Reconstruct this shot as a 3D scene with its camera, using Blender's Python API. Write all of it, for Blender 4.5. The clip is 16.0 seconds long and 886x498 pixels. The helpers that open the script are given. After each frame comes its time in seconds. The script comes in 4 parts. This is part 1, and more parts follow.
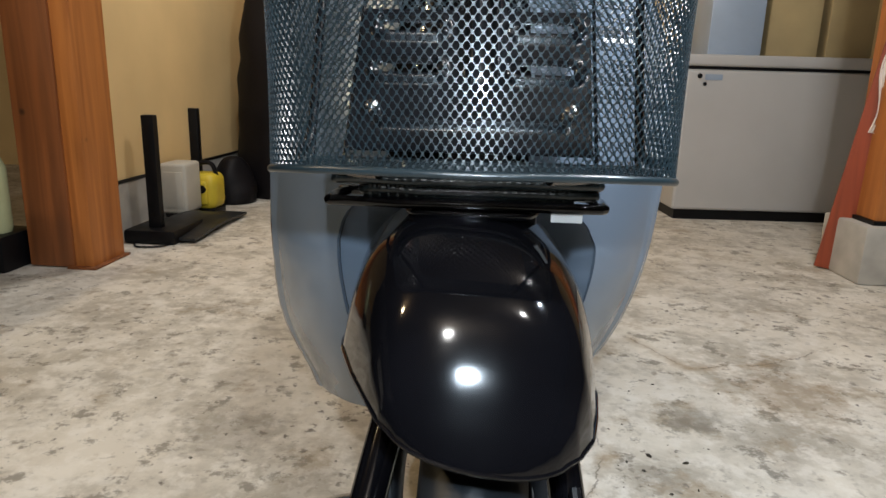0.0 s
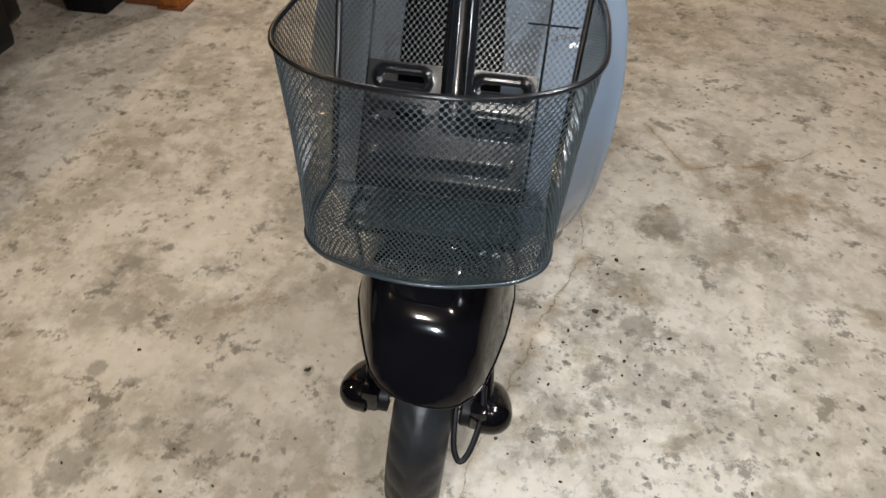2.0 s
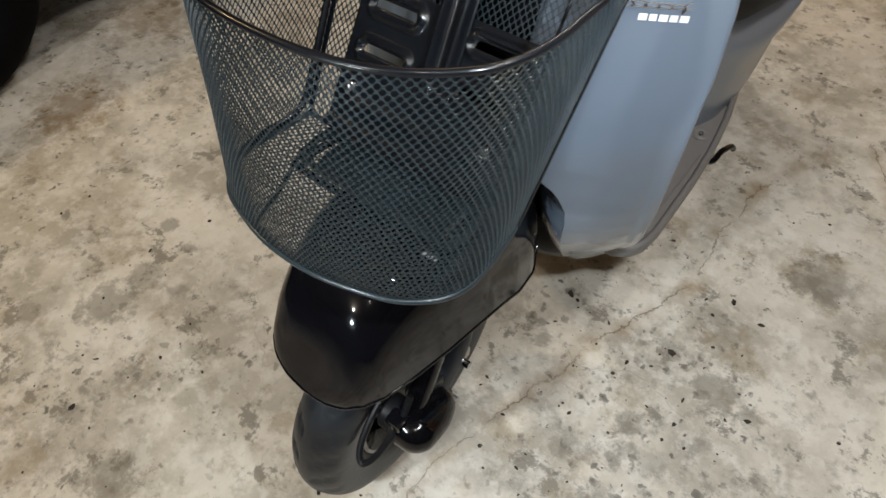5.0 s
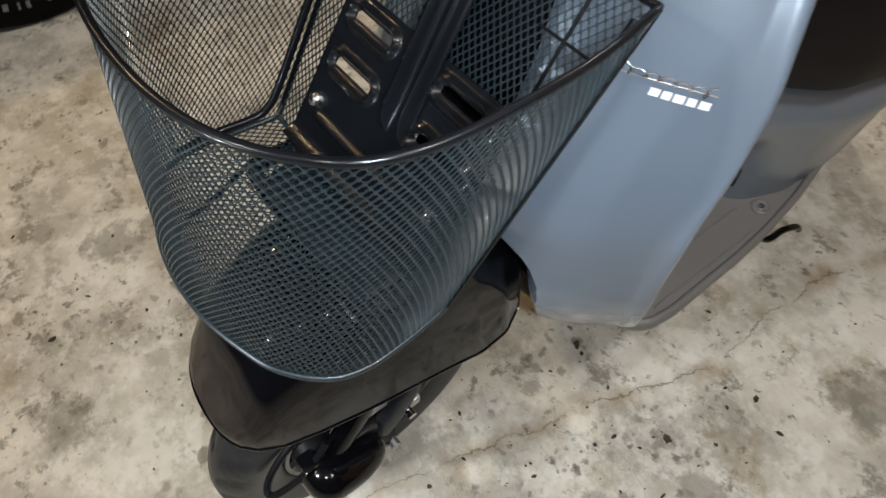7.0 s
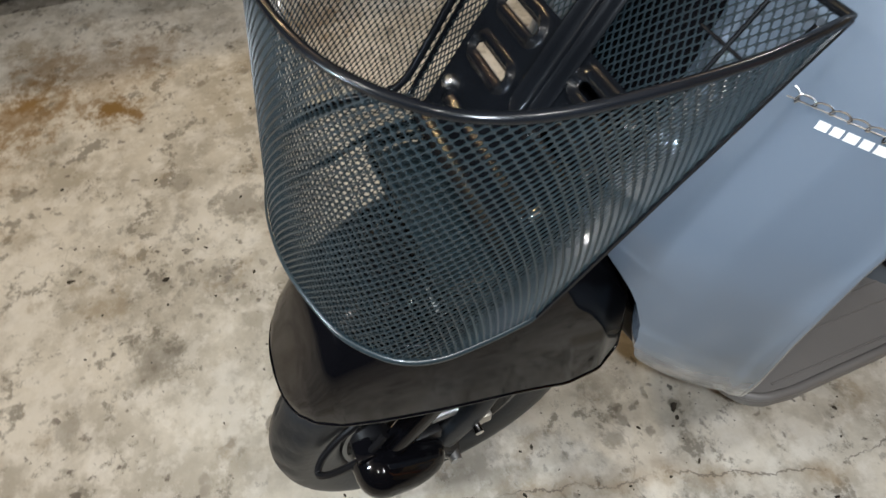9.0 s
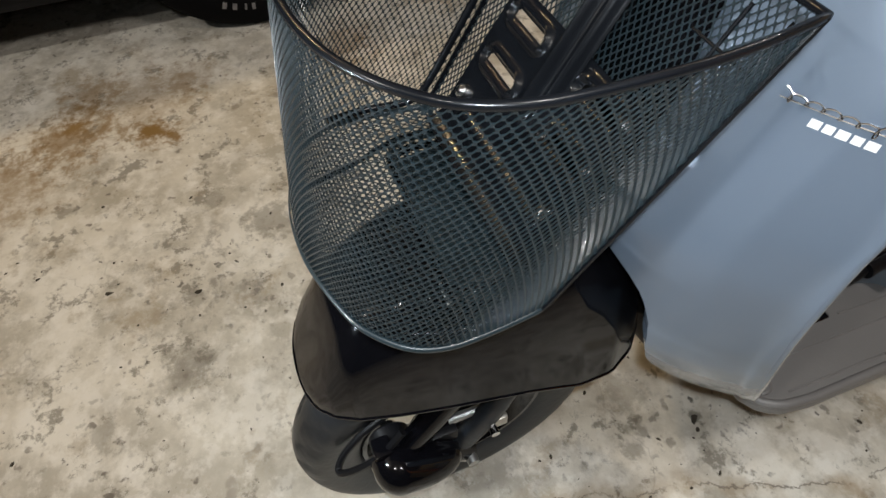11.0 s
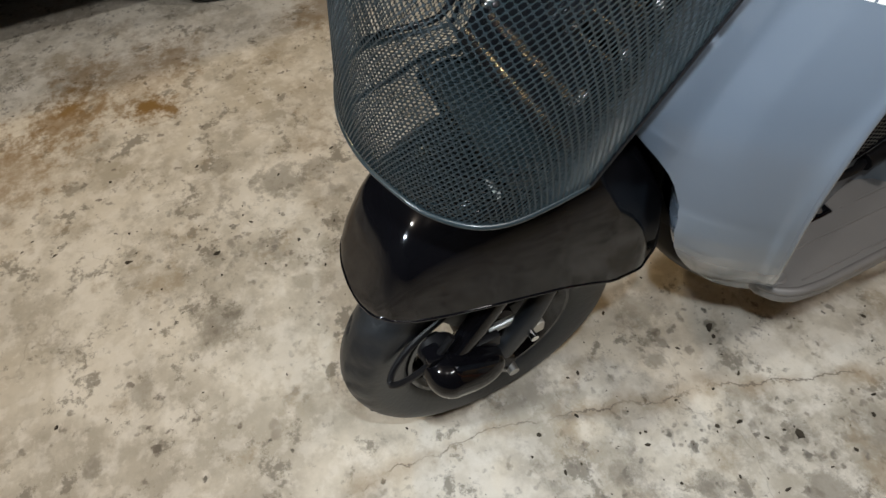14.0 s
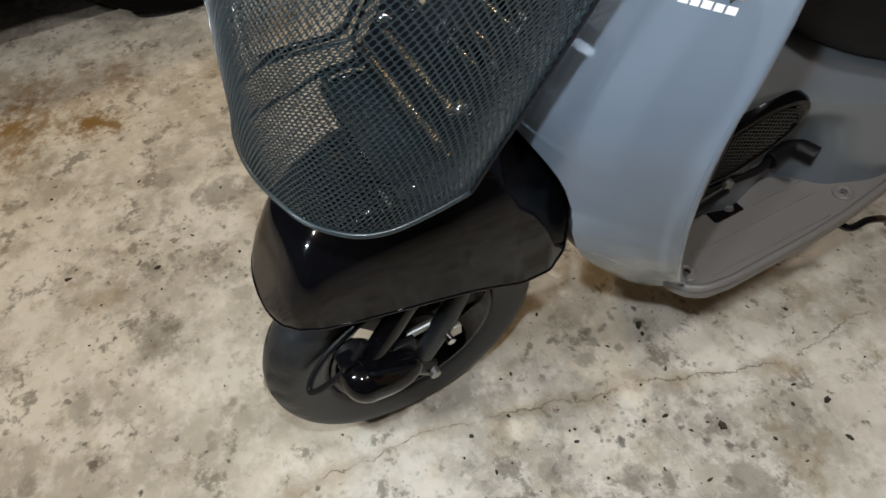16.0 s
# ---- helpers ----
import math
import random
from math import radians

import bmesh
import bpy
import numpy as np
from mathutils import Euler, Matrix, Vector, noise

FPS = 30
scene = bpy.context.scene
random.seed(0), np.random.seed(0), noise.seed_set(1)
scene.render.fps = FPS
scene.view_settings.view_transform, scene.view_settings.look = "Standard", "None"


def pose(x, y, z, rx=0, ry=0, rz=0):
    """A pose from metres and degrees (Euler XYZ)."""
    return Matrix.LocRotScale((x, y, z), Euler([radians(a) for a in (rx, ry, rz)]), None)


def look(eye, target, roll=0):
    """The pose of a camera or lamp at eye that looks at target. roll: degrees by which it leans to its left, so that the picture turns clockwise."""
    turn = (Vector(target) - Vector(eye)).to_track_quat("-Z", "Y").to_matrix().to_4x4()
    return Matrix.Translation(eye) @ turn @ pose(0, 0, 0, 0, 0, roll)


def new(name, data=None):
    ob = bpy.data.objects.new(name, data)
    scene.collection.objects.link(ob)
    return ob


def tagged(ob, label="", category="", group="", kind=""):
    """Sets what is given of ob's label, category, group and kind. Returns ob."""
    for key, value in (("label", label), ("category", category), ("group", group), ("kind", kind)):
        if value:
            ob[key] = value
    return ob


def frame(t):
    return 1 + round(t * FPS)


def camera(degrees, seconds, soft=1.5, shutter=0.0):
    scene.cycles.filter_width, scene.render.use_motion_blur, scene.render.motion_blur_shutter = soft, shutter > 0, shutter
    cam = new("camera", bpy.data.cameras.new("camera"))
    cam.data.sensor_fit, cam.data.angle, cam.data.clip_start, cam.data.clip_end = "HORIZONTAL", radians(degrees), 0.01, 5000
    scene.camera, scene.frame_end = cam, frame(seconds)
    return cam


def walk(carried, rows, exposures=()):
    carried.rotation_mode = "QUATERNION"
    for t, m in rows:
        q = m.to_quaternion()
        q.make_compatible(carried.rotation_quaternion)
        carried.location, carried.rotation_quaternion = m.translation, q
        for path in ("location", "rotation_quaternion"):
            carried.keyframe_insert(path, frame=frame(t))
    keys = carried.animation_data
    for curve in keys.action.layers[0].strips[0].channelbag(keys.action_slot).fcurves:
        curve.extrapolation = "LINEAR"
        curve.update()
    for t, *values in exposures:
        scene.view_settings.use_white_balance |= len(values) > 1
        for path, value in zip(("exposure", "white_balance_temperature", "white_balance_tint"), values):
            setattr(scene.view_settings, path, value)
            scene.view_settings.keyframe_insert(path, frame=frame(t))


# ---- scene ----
cam = camera(67.8, 16.0, 1.5, 0.5)
PATH = [
    (0, (0.02, -0.558, 0.679), (-0.091, 1.38, 0.198), 1.6),
    (0.5, (0.018, -0.518, 0.714), (-0.088, 1.388, 0.116), 0.9),
    (0.8, (0.015, -0.497, 0.795), (-0.079, 1.275, -0.127), 0.3),
    (1, (0.029, -0.518, 0.869), (-0.079, 1.162, -0.212), 0.8),
    (1.2, (0.054, -0.552, 0.966), (-0.108, 1.044, -0.228), -0.3),
    (1.5, (0.07, -0.621, 1.126), (-0.128, 0.821, -0.223), -1.0),
    (2, (0.143, -0.629, 1.197), (-0.118, 0.761, -0.217), 0.9),
    (2.5, (0.138, -0.536, 1.205), (-0.121, 0.766, -0.291), 2.1),
    (3, (0.146, -0.454, 1.214), (-0.225, 0.788, -0.309), 2.9),
    (3.5, (0.182, -0.316, 1.144), (-0.55, 0.688, -0.423), -2.4),
    (4, (0.211, -0.301, 1.092), (-0.465, 0.658, -0.527), 0.4),
    (4.2, (0.244, -0.341, 1.112), (-0.448, 0.654, -0.479), 0.4),
    (6.3, (0.498, -0.237, 1.133), (-0.508, 0.591, -0.385), -3.5),
    (6.5, (0.479, -0.203, 1.145), (-0.542, 0.605, -0.373), -2.8),
    (7, (0.392, -0.136, 1.106), (-0.533, 0.584, -0.515), 0.6),
    (7.5, (0.37, -0.11, 1.096), (-0.659, 0.462, -0.521), -2.5),
    (8, (0.393, -0.133, 1.069), (-0.746, 0.279, -0.522), -1.5),
    (8.5, (0.381, -0.13, 1.037), (-0.747, 0.316, -0.554), 1.7),
    (9, (0.399, -0.124, 1.059), (-0.757, 0.329, -0.509), -0.5),
    (9.2, (0.402, -0.116, 1.065), (-0.771, 0.328, -0.493), -2.3),
    (11.3, (0.444, -0.127, 1.066), (-0.817, 0.244, -0.44), -3.4),
    (11.5, (0.435, -0.145, 1.067), (-0.824, 0.18, -0.453), -4.4),
    (12, (0.413, -0.219, 1.054), (-0.857, 0.064, -0.464), -6.4),
    (12.5, (0.418, -0.266, 1.032), (-0.804, 0.097, -0.51), -4.7),
    (13, (0.439, -0.277, 1.038), (-0.736, 0.194, -0.511), -2.5),
    (13.5, (0.469, -0.238, 1.036), (-0.704, 0.199, -0.524), -4.6),
    (14, (0.5, -0.221, 1.045), (-0.691, 0.21, -0.504), -6.2),
    (14.5, (0.519, -0.208, 1.053), (-0.681, 0.212, -0.491), -6.3),
    (15, (0.53, -0.195, 1.053), (-0.673, 0.242, -0.484), -6.2),
    (15.5, (0.54, -0.17, 1.057), (-0.649, 0.287, -0.486), -6.1),
    (16, (0.55, -0.146, 1.056), (-0.628, 0.343, -0.485), -5.9),
]
# seconds, stops, kelvin and tint: the phone's own balance drifts at the start
EXPOSURES = [(0, 0.40, 6150, 10), (1.0, 0.34, 6280, 10), (2.0, 0.18, 6620, 12), (3.0, 0.20, 6560, 11), (4.0, 0.12, 6500, 10), (6.5, 0.03, 6480, 10), (7.5, 0.04, 6420, 10), (8.5, 0.12, 6300, 10), (9.2, 0.10, 6330, 10), (11.5, 0.02, 6480, 10), (16.0, 0.0, 6500, 10)]
walk(cam, [(t, look(eye, target, roll)) for t, eye, target, roll in PATH], EXPOSURES)

# ---- light ----
world = bpy.data.worlds.new("night")
scene.world = world
world.use_nodes = True
world.node_tree.nodes["Background"].inputs[0].default_value = (0.85, 0.93, 1.0, 1)
world.node_tree.nodes["Background"].inputs[1].default_value = 0.02


def lamp(name, place, power, colour, radius):
    data = bpy.data.lights.new(name, "POINT")
    data.energy, data.color, data.shadow_soft_size = power, colour, radius
    ob = new(name, data)
    ob.location = place
    return ob


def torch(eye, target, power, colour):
    """A fixed wide soft cone, added in mid-air in place of a phone's moving light."""
    data = bpy.data.lights.new("fixed_torch_spot", "SPOT")
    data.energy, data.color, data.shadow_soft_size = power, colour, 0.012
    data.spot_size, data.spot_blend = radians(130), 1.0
    ob = new("fixed_torch_spot", data)
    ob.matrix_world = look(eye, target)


lamp("ceiling_bulb", (0.72, -0.95, 2.45), 31, (1.0, 0.965, 0.90), 0.04)
lamp("ceiling_bulb", (-0.15, -2.1, 2.45), 80, (1.0, 0.965, 0.90), 0.035)
lamp("ceiling_bulb", (0.92, 0.50, 2.45), 62, (1.0, 0.965, 0.92), 0.12)
lamp("ceiling_bulb", (-0.95, 2.3, 2.45), 46, (1.0, 0.95, 0.88), 0.04)
lamp("ceiling_bulb", (-2.0, -0.6, 2.45), 50, (1.0, 0.74, 0.40), 0.05)
# two still spots stand in for one carried light and brighten the shield
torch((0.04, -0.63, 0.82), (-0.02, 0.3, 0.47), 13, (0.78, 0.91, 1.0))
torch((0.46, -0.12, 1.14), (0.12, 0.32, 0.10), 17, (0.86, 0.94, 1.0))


# ---- materials ----
def material(name, colour, rough=0.5, metal=0.0, vary=0.12, scale=6.0, grain=90.0, bump=0.08, coat=0.0, spec=0.5):
    """A surface with large mottling, fine grain and relief."""
    m = bpy.data.materials.new(name)
    m.use_nodes = True
    nt = m.node_tree
    b = nt.nodes["Principled BSDF"]
    b.inputs["Metallic"].default_value = metal
    b.inputs["Specular IOR Level"].default_value = spec
    b.inputs["Coat Weight"].default_value = coat
    b.inputs["Coat Roughness"].default_value = 0.06
    co = nt.nodes.new("ShaderNodeTexCoord")
    big, fine = nt.nodes.new("ShaderNodeTexNoise"), nt.nodes.new("ShaderNodeTexNoise")
    big.inputs["Scale"].default_value, big.inputs["Detail"].default_value = scale, 5
    fine.inputs["Scale"].default_value, fine.inputs["Detail"].default_value = grain, 3
    ramp = nt.nodes.new("ShaderNodeValToRGB")
    lo, hi = [max(0.0, c * (1 - vary)) for c in colour], [min(1.0, c * (1 + vary)) for c in colour]
    ramp.color_ramp.elements[0].position, ramp.color_ramp.elements[0].color = 0.3, (*lo, 1)
    ramp.color_ramp.elements[1].position, ramp.color_ramp.elements[1].color = 0.7, (*hi, 1)
    rr = nt.nodes.new("ShaderNodeMapRange")
    rr.inputs["To Min"].default_value, rr.inputs["To Max"].default_value = max(0.02, rough * 0.8), min(1.0, rough * 1.25)
    bp = nt.nodes.new("ShaderNodeBump")
    bp.inputs["Strength"].default_value, bp.inputs["Distance"].default_value = bump, 0.002
    ln = nt.links.new
    ln(co.outputs["Object"], big.inputs["Vector"])
    ln(co.outputs["Object"], fine.inputs["Vector"])
    ln(big.outputs["Fac"], ramp.inputs["Fac"])
    ln(ramp.outputs["Color"], b.inputs["Base Color"])
    ln(big.outputs["Fac"], rr.inputs["Value"])
    ln(rr.outputs["Result"], b.inputs["Roughness"])
    ln(fine.outputs["Fac"], bp.inputs["Height"])
    ln(bp.outputs["Normal"], b.inputs["Normal"])
    return m


def concrete():
    """Worn garage concrete: pale and dark mottling, oil specks, rust marks, broad brown tints, hairline cracks."""
    m = bpy.data.materials.new("worn_concrete")
    m.use_nodes = True
    nt, ln = m.node_tree, m.node_tree.links.new
    b = nt.nodes["Principled BSDF"]
    co = nt.nodes.new("ShaderNodeTexCoord")

    def tex(scale, detail=6.0, rough=0.55, shift=0.0, distort=0.0):
        mp, n = nt.nodes.new("ShaderNodeMapping"), nt.nodes.new("ShaderNodeTexNoise")
        mp.inputs["Location"].default_value = (shift, shift * 0.7, 0)
        n.inputs["Scale"].default_value, n.inputs["Detail"].default_value = scale, detail
        n.inputs["Roughness"].default_value, n.inputs["Distortion"].default_value = rough, distort
        ln(co.outputs["Object"], mp.inputs["Vector"])
        ln(mp.outputs["Vector"], n.inputs["Vector"])
        return n.outputs["Fac"]

    def ramp(src, a, z):
        r = nt.nodes.new("ShaderNodeMapRange")
        r.interpolation_type = "SMOOTHSTEP"
        r.inputs["From Min"].default_value, r.inputs["From Max"].default_value = a, z
        ln(src, r.inputs["Value"])
        return r.outputs["Result"]

    def math2(op, a, c):
        n = nt.nodes.new("ShaderNodeMath")
        n.operation = op
        for k, v in enumerate((a, c)):
            if isinstance(v, (int, float)):
                n.inputs[k].default_value = v
            else:
                ln(v, n.inputs[k])
        return n.outputs[0]

    def mix(base, colour, fac):
        n = nt.nodes.new("ShaderNodeMix")
        n.data_type = "RGBA"
        n.inputs[7].default_value = (*colour, 1)
        if isinstance(base, tuple):
            n.inputs[6].default_value = (*base, 1)
        else:
            ln(base, n.inputs[6])
        ln(fac, n.inputs[0])
        return n.outputs[2]

    rag = math2("SUBTRACT", tex(24, 8, 0.72, 5.0), 0.5)

    def spot(x, y, r, soft=0.6):
        """A blotch round a place, with a ragged rim."""
        d = nt.nodes.new("ShaderNodeVectorMath")
        d.operation = "DISTANCE"
        ln(co.outputs["Object"], d.inputs[0])
        d.inputs[1].default_value = (x, y, 0)
        ragged = math2("ADD", d.outputs["Value"], math2("MULTIPLY", rag, r * 3.2))
        return ramp(ragged, r, r * (1 - soft))

    def dots(scale, size, share, shift):
        """Scattered uneven specks: a share of the cells holds one."""
        mp, v = nt.nodes.new("ShaderNodeMapping"), nt.nodes.new("ShaderNodeTexVoronoi")
        mp.inputs["Location"].default_value = (shift, shift * 1.3, 0)
        v.inputs["Scale"].default_value, v.inputs["Randomness"].default_value = scale, 1.0
        wob, sc, add = nt.nodes.new("ShaderNodeTexNoise"), nt.nodes.new("ShaderNodeVectorMath"), nt.nodes.new("ShaderNodeVectorMath")
        wob.inputs["Scale"].default_value, wob.inputs["Detail"].default_value = scale * 1.3, 6
        sc.operation, add.operation = "SCALE", "ADD"
        sc.inputs["Scale"].default_value = 1.5 / scale
        ln(co.outputs["Object"], mp.inputs["Vector"])
        ln(mp.outputs["Vector"], wob.inputs["Vector"])
        ln(wob.outputs["Color"], sc.inputs[0])
        ln(mp.outputs["Vector"], add.inputs[0])
        ln(sc.outputs[0], add.inputs[1])
        ln(add.outputs[0], v.inputs["Vector"])
        sep = nt.nodes.new("ShaderNodeSeparateColor")
        ln(v.outputs["Color"], sep.inputs[0])
        reach = math2("MULTIPLY", sep.outputs[1], size)
        near = ramp(math2("SUBTRACT", v.outputs["Distance"], reach), 0.10, -0.12)
        return math2("MULTIPLY", near, math2("LESS_THAN", sep.outputs[0], share))

    dirty = ramp(tex(1.7, 4, 0.55, 4.4), 0.40, 0.62)
    c = mix((0.42, 0.385, 0.32), (0.66, 0.615, 0.53), ramp(tex(3.4, 7, 0.66), 0.38, 0.60))
    c = mix(c, (0.32, 0.29, 0.24), math2("MULTIPLY", ramp(tex(6.5, 8, 0.68, 3.1), 0.52, 0.66), 0.6))
    c = mix(c, (0.37, 0.315, 0.225), math2("MULTIPLY", ramp(tex(1.4, 5, 0.6, 7.7), 0.52, 0.72), 0.55))
    c = mix(c, (0.74, 0.70, 0.62), math2("MULTIPLY", ramp(tex(4.6, 8, 0.66, 11.0), 0.50, 0.63), 0.75))
    c = mix(c, (0.72, 0.68, 0.61), math2("MULTIPLY", ramp(tex(15, 7, 0.7, 14.0), 0.53, 0.64), 0.6))
    c = mix(c, (0.80, 0.77, 0.71), math2("MULTIPLY", ramp(tex(20, 5, 0.62, 61.0), 0.50, 0.60), 0.32))
    c = mix(c, (0.20, 0.18, 0.145), math2("MULTIPLY", ramp(tex(11, 8, 0.74, 21.0), 0.555, 0.62), 0.8))
    c = mix(c, (0.24, 0.22, 0.18), math2("MULTIPLY", ramp(tex(30, 6, 0.66, 71.0), 0.60, 0.67), 0.45))
    c = mix(c, (0.17, 0.145, 0.11), math2("MULTIPLY", math2("MULTIPLY", dots(13, 0.34, 0.13, 2.0), ramp(tex(50, 4, 0.6, 6.0), 0.40, 0.58)), 0.6))
    soiled = ramp(tex(2.3, 4, 0.6, 17.0), 0.48, 0.62)
    c = mix(c, (0.15, 0.125, 0.095), math2("MULTIPLY", math2("MULTIPLY", dots(21, 0.38, 0.24, 8.0), soiled), 0.6))
    c = mix(c, (0.30, 0.235, 0.15), math2("MULTIPLY", ramp(tex(5.2, 7, 0.7, 31.0), 0.55, 0.66), 0.6))
    c = mix(c, (0.12, 0.10, 0.08), math2("MULTIPLY", math2("MULTIPLY", dots(42, 0.38, 0.34, 5.0), dirty), 0.85))
    near = math2("MAXIMUM", spot(0.38, 0.22, 0.42, 0.9), spot(-0.55, -0.35, 0.20, 0.9))
    c = mix(c, (0.10, 0.09, 0.075), math2("MULTIPLY", math2("MULTIPLY", dots(48, 0.42, 0.5, 12.0), near), 0.85))
    c = mix(c, (0.22, 0.20, 0.17), math2("MULTIPLY", math2("MULTIPLY", ramp(tex(17, 7, 0.7, 41.0), 0.50, 0.62), near), 0.7))
    c = mix(c, (0.09, 0.08, 0.065), math2("MULTIPLY", dots(60, 0.30, 0.05, 9.0), 0.9))
    for x, y, r, w in FLOOR_BLOTS:
        c = mix(c, (0.18, 0.16, 0.125), math2("MULTIPLY", spot(x, y, r), w * 0.8))
    for x, y, r, w in FLOOR_RUST_AND_BROWN:
        c = mix(c, (0.22, 0.125, 0.035), math2("MULTIPLY", spot(x, y, r, 0.85), w))
    v = nt.nodes.new("ShaderNodeTexVoronoi")
    v.feature = "DISTANCE_TO_EDGE"
    v.inputs["Scale"].default_value = 1.15
    w = nt.nodes.new("ShaderNodeVectorMath")
    w.operation = "ADD"
    wn = nt.nodes.new("ShaderNodeTexNoise")
    wn.inputs["Scale"].default_value, wn.inputs["Detail"].default_value = 4.5, 5
    ws = nt.nodes.new("ShaderNodeVectorMath")
    ws.operation = "SCALE"
    ws.inputs["Scale"].default_value = 0.5
    ln(co.outputs["Object"], wn.inputs["Vector"])
    ln(wn.outputs["Color"], ws.inputs[0])
    ln(co.outputs["Object"], w.inputs[0])
    ln(ws.outputs[0], w.inputs[1])
    ln(w.outputs[0], v.inputs["Vector"])
    crack = math2("MULTIPLY", ramp(v.outputs["Distance"], 0.004, 0.001), ramp(tex(2.2, 2, 0.5, 9.0), 0.5, 0.6))
    c = mix(c, (0.2, 0.17, 0.13), math2("MULTIPLY", crack, 0.22))
    # cracks that run between known places, wavering on the way
    wav, amp, bent = nt.nodes.new("ShaderNodeTexNoise"), nt.nodes.new("ShaderNodeVectorMath"), nt.nodes.new("ShaderNodeVectorMath")
    wav.inputs["Scale"].default_value, wav.inputs["Detail"].default_value, wav.inputs["Roughness"].default_value = 14, 7, 0.65
    amp.operation, bent.operation = "MULTIPLY_ADD", "ADD"
    amp.inputs[1].default_value, amp.inputs[2].default_value = (0.07, 0.07, 0), (-0.035, -0.035, 0)
    ln(co.outputs["Object"], wav.inputs["Vector"])
    ln(wav.outputs["Color"], amp.inputs[0])
    ln(co.outputs["Object"], bent.inputs[0])
    ln(amp.outputs[0], bent.inputs[1])

    def off_line(x0, y0, x1, y1):
        """Distance from the line between two places."""
        sub, dot, along, far = (nt.nodes.new("ShaderNodeVectorMath") for _ in range(4))
        sub.operation, dot.operation, along.operation, far.operation = "SUBTRACT", "DOT_PRODUCT", "SCALE", "DISTANCE"
        ln(bent.outputs[0], sub.inputs[0])
        sub.inputs[1].default_value = (x0, y0, 0)
        d = (x1 - x0, y1 - y0, 0)
        ln(sub.outputs[0], dot.inputs[0])
        dot.inputs[1].default_value = d
        share = math2("MINIMUM", math2("MAXIMUM", math2("DIVIDE", dot.outputs["Value"], d[0] ** 2 + d[1] ** 2), 0.0), 1.0)
        along.inputs[0].default_value = d
        ln(share, along.inputs["Scale"])
        ln(sub.outputs[0], far.inputs[0])
        ln(along.outputs[0], far.inputs[1])
        return far.outputs["Value"]

    for line in FLOOR_CRACKS:
        away = off_line(*line)
        c = mix(c, (0.30, 0.22, 0.13), math2("MULTIPLY", ramp(away, 0.035, 0.0), math2("MULTIPLY", ramp(tex(9, 5, 0.6, 33.0), 0.42, 0.62), 0.55)))
        c = mix(c, (0.10, 0.08, 0.06), math2("MULTIPLY", math2("MULTIPLY", ramp(away, 0.0024, 0.0006), ramp(tex(11, 4, 0.6, 51.0), 0.36, 0.56)), 0.7))
    ln(c, b.inputs["Base Color"])
    r = nt.nodes.new("ShaderNodeMapRange")
    r.inputs["To Min"].default_value, r.inputs["To Max"].default_value = 0.45, 0.8
    ln(tex(9, 5, 0.6, 2.0), r.inputs["Value"])
    ln(r.outputs["Result"], b.inputs["Roughness"])
    bp = nt.nodes.new("ShaderNodeBump")
    bp.inputs["Strength"].default_value, bp.inputs["Distance"].default_value = 0.25, 0.004
    ln(math2("SUBTRACT", tex(60, 6, 0.65, 4.0), math2("MULTIPLY", crack, 0.8)), bp.inputs["Height"])
    ln(bp.outputs["Normal"], b.inputs["Normal"])
    return m


def timber(name, dark, pale, axis=2, rough=0.55):
    """Planed wood with grain along one axis and a few knots."""
    m = material(name, pale, rough, 0, 0.1, 4, 120, 0.1)
    nt, ln = m.node_tree, m.node_tree.links.new
    b = nt.nodes["Principled BSDF"]
    co, mp = nt.nodes.new("ShaderNodeTexCoord"), nt.nodes.new("ShaderNodeMapping")
    sc = [14.0, 14.0, 14.0]
    sc[axis] = 0.9
    mp.inputs["Scale"].default_value = sc
    n, k = nt.nodes.new("ShaderNodeTexNoise"), nt.nodes.new("ShaderNodeTexVoronoi")
    n.inputs["Scale"].default_value, n.inputs["Detail"].default_value, n.inputs["Distortion"].default_value = 1.6, 6, 0.8
    k.inputs["Scale"].default_value = 6.5
    r, kr = nt.nodes.new("ShaderNodeValToRGB"), nt.nodes.new("ShaderNodeMapRange")
    r.color_ramp.elements[0].position, r.color_ramp.elements[0].color = 0.32, (*dark, 1)
    r.color_ramp.elements[1].position, r.color_ramp.elements[1].color = 0.66, (*pale, 1)
    kr.inputs["From Min"].default_value, kr.inputs["From Max"].default_value = 0.10, 0.04
    mx = nt.nodes.new("ShaderNodeMix")
    mx.data_type = "RGBA"
    mx.inputs[7].default_value = (dark[0] * 0.35, dark[1] * 0.35, dark[2] * 0.35, 1)
    ln(co.outputs["Object"], mp.inputs["Vector"])
    ln(mp.outputs["Vector"], n.inputs["Vector"])
    ln(co.outputs["Object"], k.inputs["Vector"])
    ln(n.outputs["Fac"], r.inputs["Fac"])
    ln(k.outputs["Distance"], kr.inputs["Value"])
    ln(kr.outputs["Result"], mx.inputs[0])
    ln(r.outputs["Color"], mx.inputs[6])
    ln(mx.outputs[2], b.inputs["Base Color"])
    return m


